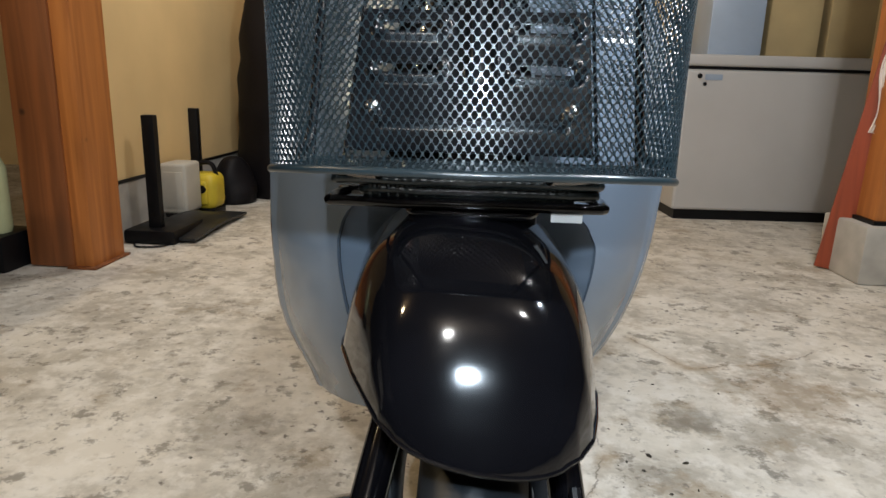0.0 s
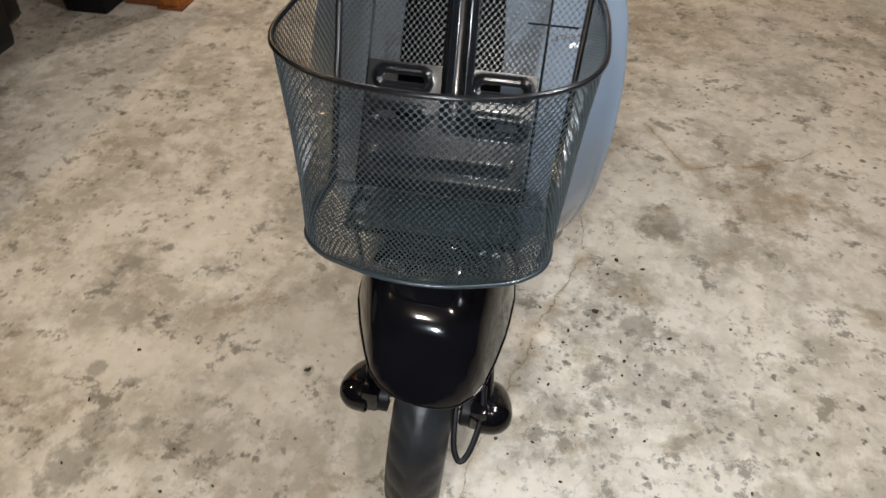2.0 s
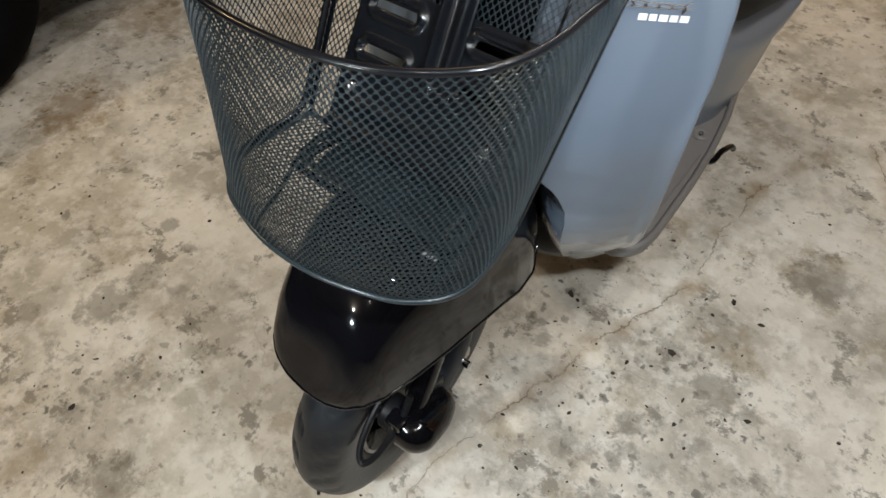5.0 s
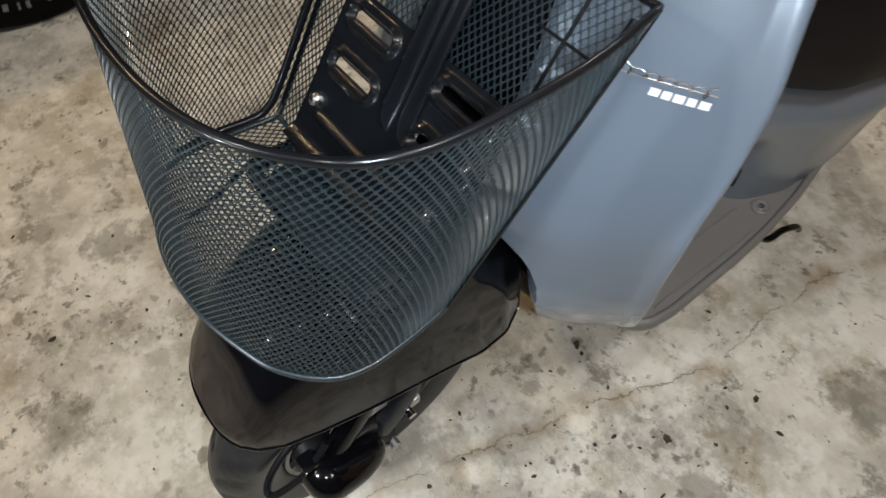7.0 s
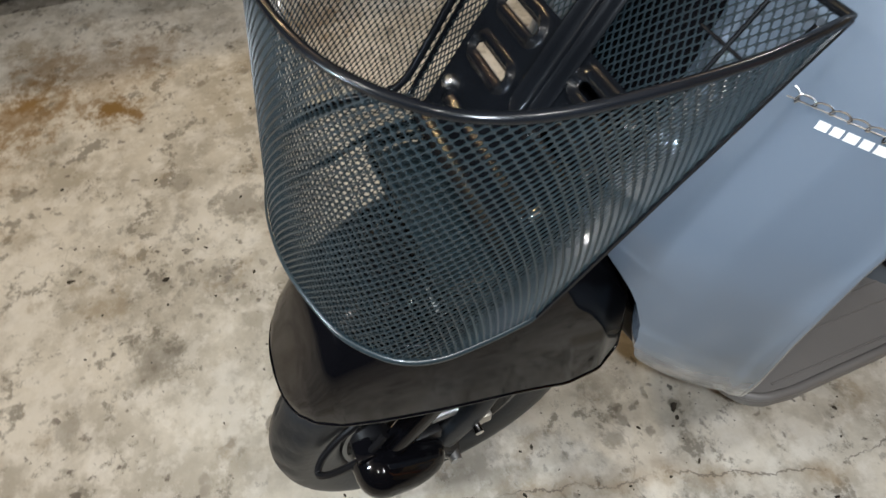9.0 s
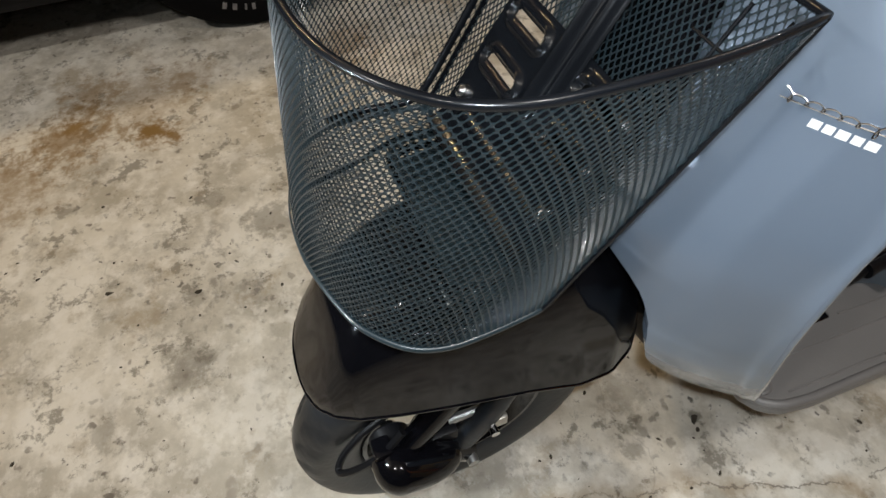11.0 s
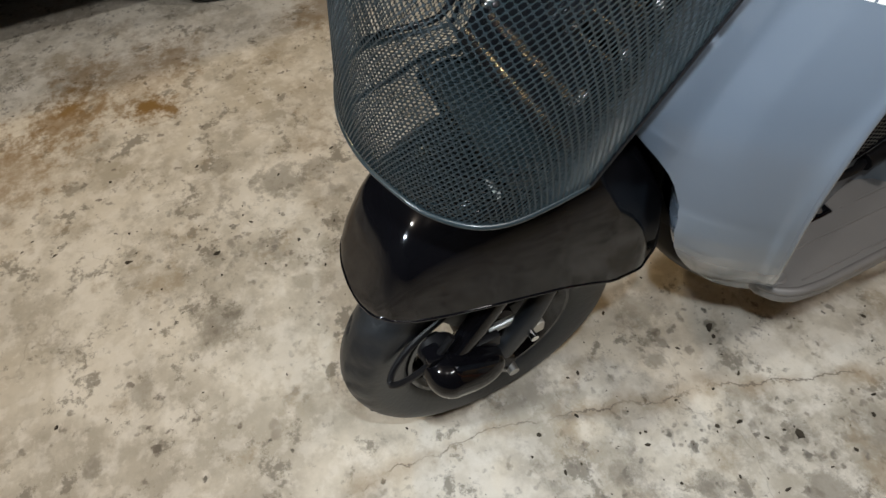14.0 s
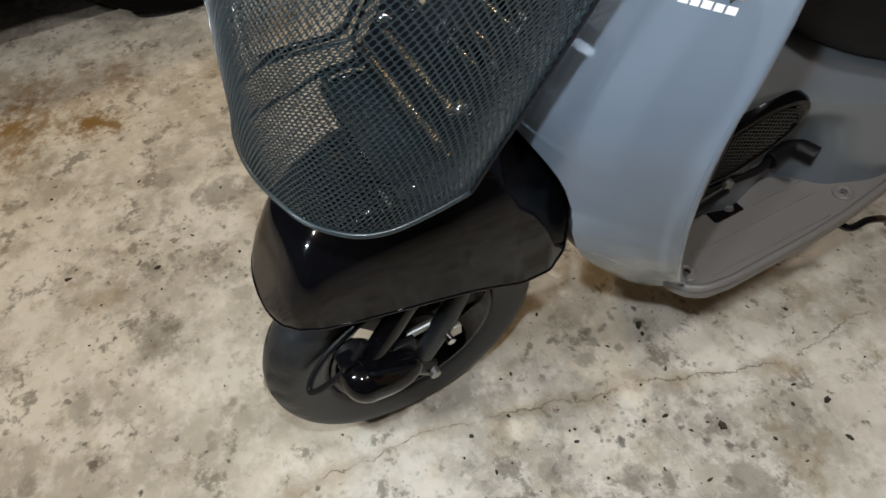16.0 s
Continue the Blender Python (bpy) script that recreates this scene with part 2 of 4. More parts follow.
FLOOR_BLOTS = [(-0.668, -0.18, 0.075, 0.75), (-0.655, -0.09, 0.05, 0.6), (-0.57, -0.07, 0.03, 0.6), (0.41, 0.392, 0.055, 0.8), (0.31, 0.418, 0.03, 0.7),
               (0.48, 0.38, 0.03, 0.7), (0.084, 0.423, 0.013, 1.0), (0.0, 0.33, 0.05, 0.6), (0.49, 0.76, 0.08, 0.6), (-0.5, -0.36, 0.03, 0.6), (-0.32, -0.41, 0.06, 0.45),
               (-0.45, 0.6, 0.12, 0.45), (0.37, 0.2, 0.04, 0.5), (-0.29, 0.117, 0.02, 0.8), (-0.84, 0.33, 0.05, 0.6), (-0.74, 0.04, 0.025, 0.7), (-0.87, -0.62, 0.035, 0.8), (-0.78, -0.3, 0.035, 0.6), (-0.61, -0.52, 0.025, 0.8),
               (0.315, 0.243, 0.03, 0.6), (0.335, 0.19, 0.03, 0.6), (0.36, 0.54, 0.05, 0.5), (0.455, 0.736, 0.045, 0.6), (0.504, 0.713, 0.04, 0.6), (0.10, 0.30, 0.025, 0.7), (-0.351, -0.393, 0.06, 0.6),
               (-0.26, -0.552, 0.04, 0.6), (-0.15, -0.645, 0.025, 0.7), (-0.646, 0.022, 0.025, 0.7), (0.243, 0.13, 0.025, 0.6), (0.148, 0.406, 0.025, 0.6)]
# small entries are rust marks, the broad soft ones tint the floor brown
FLOOR_RUST_AND_BROWN = [(-1.09, -0.41, 0.075, 1.0), (-1.06, -0.36, 0.04, 0.9), (-1.19, -0.605, 0.05, 0.9), (-1.15, -0.62, 0.17, 0.7), (-1.25, -0.42, 0.22, 0.4), (-1.05, -0.85, 0.22, 0.45), (-1.33, -0.56, 0.12, 0.55), (-1.3, -0.3, 0.12, 0.45), (-1.3, 0.15, 0.16, 0.6), (-1.0, -0.75, 0.2, 0.4), (-1.5, 0.55, 0.2, 0.5), (0.75, 0.9, 0.2, 0.35)]
FLOOR_CRACKS = [(0.08, -0.25, 0.089, -0.014), (0.089, -0.014, 0.181, 0.347), (0.181, 0.347, 0.246, 0.505), (0.246, 0.505, 0.276, 0.594), (0.276, 0.594, 0.266, 0.74), (0.266, 0.74, 0.28, 0.93), (0.28, 0.93, 0.33, 1.07), (0.44, 1.24, 0.557, 1.032), (0.557, 1.032, 0.77, 1.079), (0.77, 1.079, 1.0, 1.21)]
CONCRETE = concrete()
GRIT = material("dark_grit", (0.05, 0.042, 0.032), 0.9, 0, 0.5, 40, 200, 0.2, 0, 0.2)
FOOTING = material("rough_cement", (0.42, 0.40, 0.36), 0.85, 0, 0.2, 8, 60, 0.4)
PAINT = material("grey_blue_paint", (0.152, 0.190, 0.245), 0.24, 0.08, 0.03, 2, 400, 0.012, 0.6, 0.3)
# copy of the shield paint, toned for how the rear cover is lit
PAINT_REAR_COPY = material("grey_blue_paint_rear_copy", (0.165, 0.188, 0.215), 0.28, 0.1, 0.03, 2, 400, 0.01, 0.4)
BLACK_GLOSS = material("gloss_black_paint", (0.003, 0.003, 0.004), 0.075, 0, 0.3, 12, 200, 0.008, 0.0, 0.42)
BLACK_PLASTIC = material("black_plastic", (0.005, 0.005, 0.006), 0.42, 0, 0.25, 10, 300, 0.05, 0, 0.2)
MATT_BLACK = material("matt_black_liner", (0.003, 0.003, 0.003), 0.8, 0, 0.2, 10, 200, 0.05, 0, 0.05)
BASKET_STEEL = material("basket_steel_gloss", (0.005, 0.006, 0.008), 0.24, 0.0, 0.2, 14, 300, 0.03, 0.08, 0.34)
BASKET = material("basket_coating", (0.011, 0.021, 0.027), 0.32, 0.0, 0.2, 14, 300, 0.04, 0.12, 0.6)
RUBBER = material("tyre_rubber", (0.010, 0.012, 0.015), 0.42, 0, 0.45, 9, 120, 0.25, 0, 0.5)
LETTER = material("worn_letter_rubber", (0.16, 0.15, 0.15), 0.7, 0, 0.4, 60, 200, 0.1)
CAR_RUBBER = material("car_tyre_rubber", (0.003, 0.003, 0.0035), 0.75, 0, 0.3, 12, 120, 0.2, 0, 0.08)
CHROME = material("bright_metal", (0.75, 0.75, 0.76), 0.16, 1.0, 0.1, 20, 200, 0.02)
ALLOY = material("cast_alloy", (0.46, 0.44, 0.40), 0.38, 0.8, 0.1, 12, 150, 0.05)
DULL_METAL = material("dull_metal", (0.42, 0.42, 0.41), 0.45, 0.9, 0.2, 18, 150, 0.05)
MAT_PLASTIC = material("footboard_plastic", (0.172, 0.162, 0.155), 0.40, 0, 0.1, 6, 260, 0.12)
VINYL = material("seat_vinyl", (0.005, 0.004, 0.005), 0.55, 0, 0.2, 9, 350, 0.15, 0, 0.2)
WHITE_MARK = material("white_print", (0.85, 0.86, 0.86), 0.35, 0, 0.03, 8, 100, 0.0)
CREAM = material("cream_board", (0.74, 0.53, 0.25), 0.7, 0, 0.08, 2.2, 140, 0.06)
WHITE_ENAMEL = material("white_enamel", (0.46, 0.455, 0.445), 0.35, 0, 0.05, 3, 200, 0.02)
# one timber in two tones: shaded front and lit side put into the colour
WOOD_SHADED = timber("timber_shaded_tone", (0.13, 0.042, 0.011), (0.26, 0.085, 0.022))
WOOD_LIT = timber("timber_lit_tone", (0.34, 0.11, 0.022), (0.52, 0.19, 0.042))
RED_BROWN = timber("red_brown_plank", (0.19, 0.035, 0.012), (0.32, 0.06, 0.02))
DARK_WALL = material("unseen_wall_dark", (0.035, 0.025, 0.018), 0.8, 0, 0.25, 3, 80, 0.2)
CEILING = material("unseen_ceiling_dark", (0.07, 0.055, 0.042), 0.8, 0, 0.15, 3, 80, 0.1)
CREAM_PLASTIC = material("cream_plastic", (0.50, 0.47, 0.40), 0.5, 0, 0.08, 8, 200, 0.05)
YELLOW = material("yellow_plastic", (0.62, 0.47, 0.03), 0.45, 0, 0.12, 9, 200, 0.05)
BLUE_BOX = material("blue_plastic", (0.30, 0.37, 0.47), 0.4, 0, 0.08, 5, 200, 0.03)
TAN_BOX = material("cardboard", (0.36, 0.28, 0.14), 0.8, 0, 0.12, 5, 160, 0.1)
PAPER = material("paper", (0.75, 0.68, 0.62), 0.8, 0, 0.12, 18, 160, 0.1)
GREEN_CAN = material("pale_green_plastic", (0.45, 0.48, 0.28), 0.5, 0, 0.15, 8, 160, 0.05)
CAR_PAINT = material("dark_car_paint", (0.004, 0.004, 0.005), 0.35, 0, 0.1, 4, 200, 0.01, 0.0, 0.15)

# ---- building helpers ----
BASE = {}
STEER = {"on": False}
# the front end leans on its side stand and is steered a little
STEERED = Matrix.Translation((0.0092, 0.003, 0.218)) @ Matrix.Rotation(radians(2.1), 4, "Z") @ Matrix.Rotation(0.0652, 4, "Y") @ Matrix.Translation((-0.012, 0, -0.218))


def thing(name, base, label, category, group="", kind=""):
    ob = new(name)
    ob.empty_display_size = 0.05
    ob.location = base
    BASE[ob.name] = Vector(base)
    return tagged(ob, label, category, group, kind)


def part(name, bm, mat, parent=None, label="", smooth=True, auto=40):
    """Links a bmesh, built in world places, as one mesh under a thing or part."""
    bmesh.ops.recalc_face_normals(bm, faces=bm.faces)
    if STEER["on"]:
        bmesh.ops.transform(bm, matrix=STEERED, verts=bm.verts)
    if smooth:
        for f in bm.faces:
            f.smooth = True
        for e in bm.edges:
            if len(e.link_faces) == 2 and e.calc_face_angle(0) > radians(auto):
                e.smooth = False
    me = bpy.data.meshes.new(name)
    bm.to_mesh(me)
    bm.free()
    me.materials.append(mat)
    ob = new(name, me)
    if parent:
        ob.parent = parent
        if parent.name in BASE:
            ob.matrix_parent_inverse = Matrix.Translation(-BASE[parent.name])
    if label:
        ob["label"] = label
    return ob


def box(bm, x0, x1, y0, y1, z0, z1, bevel=0.0, m=None, seg=2):
    v = bmesh.ops.create_cube(bm, size=1)["verts"]
    bmesh.ops.transform(bm, matrix=Matrix.LocRotScale(((x0 + x1) / 2, (y0 + y1) / 2, (z0 + z1) / 2), None, (x1 - x0, y1 - y0, z1 - z0)), verts=v)
    if bevel:
        es = {e for q in v for e in q.link_edges}
        out = bmesh.ops.bevel(bm, geom=list(es), offset=bevel, segments=seg, affect="EDGES", profile=0.6)
        v = list({q for f in out["faces"] for q in f.verts} | {q for q in v if q.is_valid})
    if m is not None:
        bmesh.ops.transform(bm, matrix=m, verts=v)
    return v


def cube(*a, **k):
    bm = bmesh.new()
    box(bm, *a, **k)
    return bm


def spline(pts, n, closed=False):
    """Points along a smooth line through a few places."""
    p = [Vector(q) for q in pts]
    out, m = [], len(p)
    spans = m if closed else m - 1
    for i in range(spans):
        if closed:
            a, b, c, d = p[i - 1], p[i], p[(i + 1) % m], p[(i + 2) % m]
        else:
            a, b, c, d = p[max(i - 1, 0)], p[i], p[i + 1], p[min(i + 2, m - 1)]
        for k in range(n):
            t = k / n
            out.append(0.5 * (2 * b + (c - a) * t + (2 * a - 5 * b + 4 * c - d) * t * t + (3 * b - a - 3 * c + d) * t ** 3))
    if not closed:
        out.append(p[-1])
    return out


def even(pts, n):
    """n + 1 points evenly spaced along a line of points."""
    d = [0.0]
    for a, b in zip(pts, pts[1:]):
        d.append(d[-1] + (b - a).length)
    out, k = [], 0
    for i in range(n + 1):
        s = d[-1] * i / n
        while k < len(d) - 2 and d[k + 1] < s:
            k += 1
        w = (s - d[k]) / max(d[k + 1] - d[k], 1e-9)
        out.append(pts[k].lerp(pts[k + 1], min(max(w, 0), 1)))
    return out


def tube(bm, pts, r, sides=8, closed=False, caps=True):
    """A round bar along a line of points; r may be a number or a list."""
    pts = [Vector(p) for p in pts]
    n, rings, up = len(pts), [], None
    for i, p in enumerate(pts):
        d = (pts[(i + 1) % n] - pts[i - 1]) if closed else (pts[min(i + 1, n - 1)] - pts[max(i - 1, 0)])
        d.normalize()
        if up is None:
            up = d.orthogonal().normalized()
        up = (up - d * up.dot(d)).normalized()
        side = d.cross(up)
        rr = r[i] if isinstance(r, (list, tuple)) else r
        rings.append([bm.verts.new(p + (up * math.cos(a) + side * math.sin(a)) * rr) for a in [2 * math.pi * k / sides for k in range(sides)]])
    for i in range(n if closed else n - 1):
        a, b = rings[i], rings[(i + 1) % n]
        for k in range(sides):
            bm.faces.new((a[k], a[(k + 1) % sides], b[(k + 1) % sides], b[k]))
    if caps and not closed:
        bm.faces.new(rings[0][::-1])
        bm.faces.new(rings[-1])
    return bm


def bar(pts, r, sides=8, closed=False):
    return tube(bmesh.new(), pts, r, sides, closed)


def lathe(profile, centre, axis="X", n=40, closed=False):
    """A turned shape: profile of (radius, along) round an axis through centre."""
    bm = bmesh.new()
    c = Vector(centre)
    rings = []
    for r, a in profile:
        ring = []
        for k in range(n):
            w = 2 * math.pi * k / n
            u, v = r * math.cos(w), r * math.sin(w)
            q = {"X": (a, u, v), "Y": (u, a, v), "Z": (u, v, a)}[axis]
            ring.append(bm.verts.new(c + Vector(q)))
        rings.append(ring)
    pairs = list(zip(rings, rings[1:])) + ([(rings[-1], rings[0])] if closed else [])
    for a, b in pairs:
        for k in range(n):
            bm.faces.new((a[k], a[(k + 1) % n], b[(k + 1) % n], b[k]))
    if not closed:
        for ring in (rings[0], rings[-1]):
            if (ring[0].co - ring[n // 2].co).length > 1e-4:
                bm.faces.new(ring)
    bmesh.ops.remove_doubles(bm, verts=bm.verts, dist=1e-5)
    return bm


def sheet(f, nu, nv, keep=None):
    """A grid of faces over f(u, v); keep(u, v) says which faces stay."""
    bm = bmesh.new()
    g = [[bm.verts.new(f(i / nu, j / nv)) for i in range(nu + 1)] for j in range(nv + 1)]
    for j in range(nv):
        for i in range(nu):
            if keep is None or keep((i + 0.5) / nu, (j + 0.5) / nv):
                bm.faces.new((g[j][i], g[j][i + 1], g[j + 1][i + 1], g[j + 1][i]))
    bmesh.ops.delete(bm, geom=[v for v in bm.verts if not v.link_faces], context="VERTS")
    return bm


def solid(ob, t, offset=0.0, bevel=0.0):
    m = ob.modifiers.new("thick", "SOLIDIFY")
    m.thickness, m.offset = t, offset
    if bevel:
        b = ob.modifiers.new("soft_edge", "BEVEL")
        b.width, b.segments, b.limit_method, b.angle_limit = bevel, 2, "ANGLE", radians(50)
    if not bevel:
        split = ob.modifiers.new("crisp_rim", "EDGE_SPLIT")
        split.split_angle = radians(55)


def net(f, nu, nv, hole=0.772, keep=None):
    """Expanded metal over f(u, v): staggered cells, each with a real six-sided hole."""
    verts, index, faces = [], {}, []

    def at(u, v):
        key = (round(u * 1e5), round(v * 1e5))
        if key not in index:
            index[key] = len(verts)
            verts.append(tuple(f(min(max(u, 0), 1), min(max(v, 0), 1))))
        return index[key]

    du, dv = 1 / nu, 1 / nv
    for j in range(1, nv):
        for i in range(nu + 1):
            cu, cv = (i + 0.5 * (j % 2)) * du, j * dv
            if cu > 1 + 1e-6 or (keep and not keep(f(min(cu, 1), cv))):
                continue
            a = du / 2
            l, r, t, b = at(cu - a, cv), at(cu + a, cv), at(cu, cv + dv), at(cu, cv - dv)
            h, k, e = a * hole, dv * hole * 0.86, a * hole * 0.40
            il, ir = at(cu - h, cv), at(cu + h, cv)
            t1, t2, b1, b2 = at(cu - e, cv + k), at(cu + e, cv + k), at(cu - e, cv - k), at(cu + e, cv - k)
            for q in ((l, b, b1, il), (b, b2, b1), (b, r, ir, b2), (r, t, t2, ir), (t, t1, t2), (t, l, il, t1)):
                if len(set(q)) == len(q):
                    faces.append(q)
    me = bpy.data.meshes.new("net")
    me.from_pydata(verts, [], faces)
    return me


def net_part(name, f, nu, nv, mat, parent, hole=0.765, thick=0.0012, label="", keep=None):
    me = net(f, nu, nv, hole, keep)
    me.name = name
    me.materials.append(mat)
    ob = new(name, me)
    ob.parent = parent
    if parent.name in BASE:
        ob.matrix_parent_inverse = Matrix.Translation(-BASE[parent.name])
    solid(ob, thick)
    if label:
        ob["label"] = label
    return ob


def structure(name, bm, mat, label, category):
    return tagged(part(name, bm, mat, smooth=False), label, category, kind="structure")


# ---- the garage ----
structure("floor", cube(-6, 5, -6, 6, -0.12, 0), CONCRETE, "stained worn grey concrete garage floor with hairline cracks", "floor")
# unseen ceiling and side walls, added dark so gloss parts reflect little light
structure("ceiling", cube(-6, 5, -6, 6, 2.7, 2.82), CEILING, "unseen dark ceiling added to close the garage", "ceiling")
structure("wall_west", cube(-6.15, -6, -6, 6, 0, 2.7), DARK_WALL, "unseen dark wall added to close the garage", "wall")
structure("wall_east", cube(5, 5.15, -6, 6, 0, 2.7), DARK_WALL, "unseen dark wall added to close the garage", "wall")
structure("wall_south", cube(-6, 5, -6.15, -6, 0, 2.7), DARK_WALL, "unseen dark wall added to close the garage", "wall")
structure("wall_north", cube(-6, 5, 4.3, 4.42, 0, 2.7), CREAM, "cream boarded wall at the garage end", "wall")
structure("wall_1", cube(-1.64, -1.52, 1.87, 4.3, 0.24, 2.7), CREAM, "cream painted board wall above a cement footing", "wall")
structure("footing", cube(-1.665, -1.51, 1.87, 4.3, 0, 0.236), FOOTING, "low grey cement footing under the cream wall", "footing")
structure("trim", cube(-1.515, -1.508, 1.87, 4.3, 0.238, 0.252), BLACK_PLASTIC, "thin dark flashing strip along the footing", "trim")



def grit():
    """Loose grit, chips and leaf crumbs lying on the concrete."""
    rng = random.Random(11)
    known = [(0.088, 0.421, 9), (0.106, 0.415, 5), (0.312, 0.418, 10), (0.361, 0.599, 7), (0.425, 0.580, 8), (0.254, 0.348, 6), (0.381, 0.287, 6), (0.482, 0.371, 7),
             (-0.292, 0.125, 8), (-0.674, 0.10, 6), (-0.516, -0.356, 8), (-0.581, -0.532, 8), (-0.255, -0.70, 5), (0.129, 0.045, 5), (-0.47, -0.19, 5), (0.263, -0.02, 4)]
    bm = bmesh.new()

    def fleck(x, y, r):
        n, a0 = rng.randint(5, 7), rng.random() * 6.28
        long, turn, h = rng.uniform(1.0, 2.2), rng.random() * 3.14, 0.0006 + r * rng.uniform(0.10, 0.3)
        low, high = [], []
        for k in range(n):
            a = a0 + 2 * math.pi * k / n
            q = r * rng.uniform(0.6, 1.1)
            u, v = q * math.cos(a) * long ** 0.5, q * math.sin(a) / long ** 0.5
            px, py = u * math.cos(turn) - v * math.sin(turn), u * math.sin(turn) + v * math.cos(turn)
            low.append(bm.verts.new((x + px, y + py, 0.0)))
            high.append(bm.verts.new((x + px * 0.7, y + py * 0.7, h)))
        bm.faces.new(high)
        for k in range(n):
            bm.faces.new((low[k], low[(k + 1) % n], high[(k + 1) % n], high[k]))
    for x, y, mm in known:
        fleck(x, y, mm / 1000)
    for k in range(260):
        if k < 130:
            x, y = rng.gauss(0.30, 0.17), rng.gauss(0.26, 0.24)
        elif k < 190:
            x, y = rng.gauss(-0.55, 0.22), rng.gauss(-0.2, 0.3)
        else:
            x, y = rng.uniform(-1.3, 1.3), rng.uniform(-0.9, 1.6)
        fleck(x, y, 0.0012 + 0.004 * rng.random() ** 2.2)
    return tagged(part("grit", bm, GRIT, smooth=False), "dark grit and crumbs scattered on the concrete floor", "debris", kind="stuff")


grit()


def timber_post():
    p = thing("timber_post", (-1.49, 1.76, 0), "thick brown timber post with knots and worn corners", "post")
    part("shaft", cube(-1.605, -1.44, 1.655, 1.87, 0.004, 2.7, bevel=0.006), WOOD_SHADED, p)
    # strip added to carry the brighter tone of the lit side
    part("lit_side_strip", cube(-1.44, -1.372, 1.665, 1.872, 0.004, 2.7, bevel=0.004), WOOD_LIT, p, "paler orange timber strip on the post's lit side")
    part("sole_plate", cube(-1.46, -1.352, 1.64, 1.88, 0.0, 0.008, bevel=0.002), WOOD_SHADED, p)
    return p


timber_post()


def right_post():
    p = thing("timber_post", (1.6, 2.05, 0), "brown timber post standing on a cement block", "post")
    part("shaft", cube(1.475, 1.68, 1.93, 2.14, 0.235, 2.7, bevel=0.006), WOOD_LIT, p)
    part("block", cube(1.425, 1.74, 1.885, 2.2, 0, 0.22, bevel=0.012), FOOTING, p, "grey cement block")
    part("flashing", cube(1.465, 1.69, 1.92, 2.15, 0.22, 0.236), BLACK_PLASTIC, p)
    return p


right_post()


def leaning_plank():
    p = thing("plank", (1.41, 2.13, 0), "red-brown plank leaning against the timber post", "plank")
    bm = cube(-0.045, 0.045, -0.018, 0.018, 0, 1.5, bevel=0.003)
    bmesh.ops.transform(bm, matrix=pose(1.425, 2.115, 0.005, 2, 7.0, -25), verts=bm.verts)
    part("board", bm, RED_BROWN, p)
    bm = sheet(lambda u, v: Vector((0.05 * (u - 0.5) * (0.4 + v) + 0.012 * math.sin(9 * v), -0.022 - 0.006 * math.sin(14 * u + 5 * v), 0.55 + 0.45 * v)), 8, 16)
    bmesh.ops.transform(bm, matrix=pose(1.425, 2.115, 0.005, 2, 7.0, -25), verts=bm.verts)
    solid(part("paper_wrap", bm, PAPER, p, "torn pink and white paper wrap"), 0.002)
    return p


leaning_plank()


def chest_freezer():
    f = thing("chest_freezer", (1.5, 3.35, 0), "white enamelled chest freezer with a raised lid edge", "freezer")
    m = Matrix.Translation((1.06, 3.08, 0)) @ pose(0, 0, 0, 0, 0, 3)
    bm = cube(0, 0.98, 0, 0.6, 0.055, 0.80, bevel=0.018, seg=3)
    bmesh.ops.transform(bm, matrix=m, verts=bm.verts)
    part("body", bm, WHITE_ENAMEL, f)
    bm = cube(-0.008, 0.988, -0.012, 0.61, 0.815, 0.875, bevel=0.016, seg=3)
    bmesh.ops.transform(bm, matrix=m, verts=bm.verts)
    part("lid", bm, WHITE_ENAMEL, f, "white lid with a rounded lip")
    bm = cube(0.004, 0.976, 0.006, 0.59, 0.80, 0.816)
    bmesh.ops.transform(bm, matrix=m, verts=bm.verts)
    part("gasket", bm, BLACK_PLASTIC, f)
    bm = cube(0.02, 0.96, 0.02, 0.58, 0.0, 0.056)
    bmesh.ops.transform(bm, matrix=m, verts=bm.verts)
    part("plinth", bm, BLACK_PLASTIC, f)
    for z, w in ((0.765, 0.012), (0.725, 0.009)):
        bm = lathe([(0.0, -0.012), (w, -0.01), (w, 0.004)], (0.07 + 0.03 * (z < 0.75), 0, z), "Y", 14)
        bmesh.ops.transform(bm, matrix=m, verts=bm.verts)
        part("lock_knob", bm, BLACK_PLASTIC, f)
    bm = cube(0.1, 0.19, -0.003, 0.001, 0.745, 0.775)
    bmesh.ops.transform(bm, matrix=m, verts=bm.verts)
    part("badge", bm, BLUE_BOX, f, "pale blue badge strip")
    return f


chest_freezer()


def store_box(name, x0, x1, y0, y1, z0, z1, mat, label, lid=True):
    b = thing(name, ((x0 + x1) / 2, (y0 + y1) / 2, z0), label, "box")
    bm = cube(x0, x1, y0, y1, z0, z1, bevel=0.012)
    part("body", bm, mat, b)
    if lid:
        part("lid", cube(x0 - 0.01, x1 + 0.01, y0 - 0.01, y1 + 0.01, z1 + 0.001, z1 + 0.03, bevel=0.008), mat, b)
    else:
        part("tape", cube(x0 - 0.001, x1 + 0.001, (y0 + y1) / 2 - 0.03, (y0 + y1) / 2 + 0.03, z1 - 0.1, z1 + 0.001), TAN_BOX, b)
    return b


store_box("storage_box", 1.19, 1.47, 3.2, 3.55, 0.877, 1.2, BLUE_BOX, "translucent pale blue plastic storage box on the freezer")
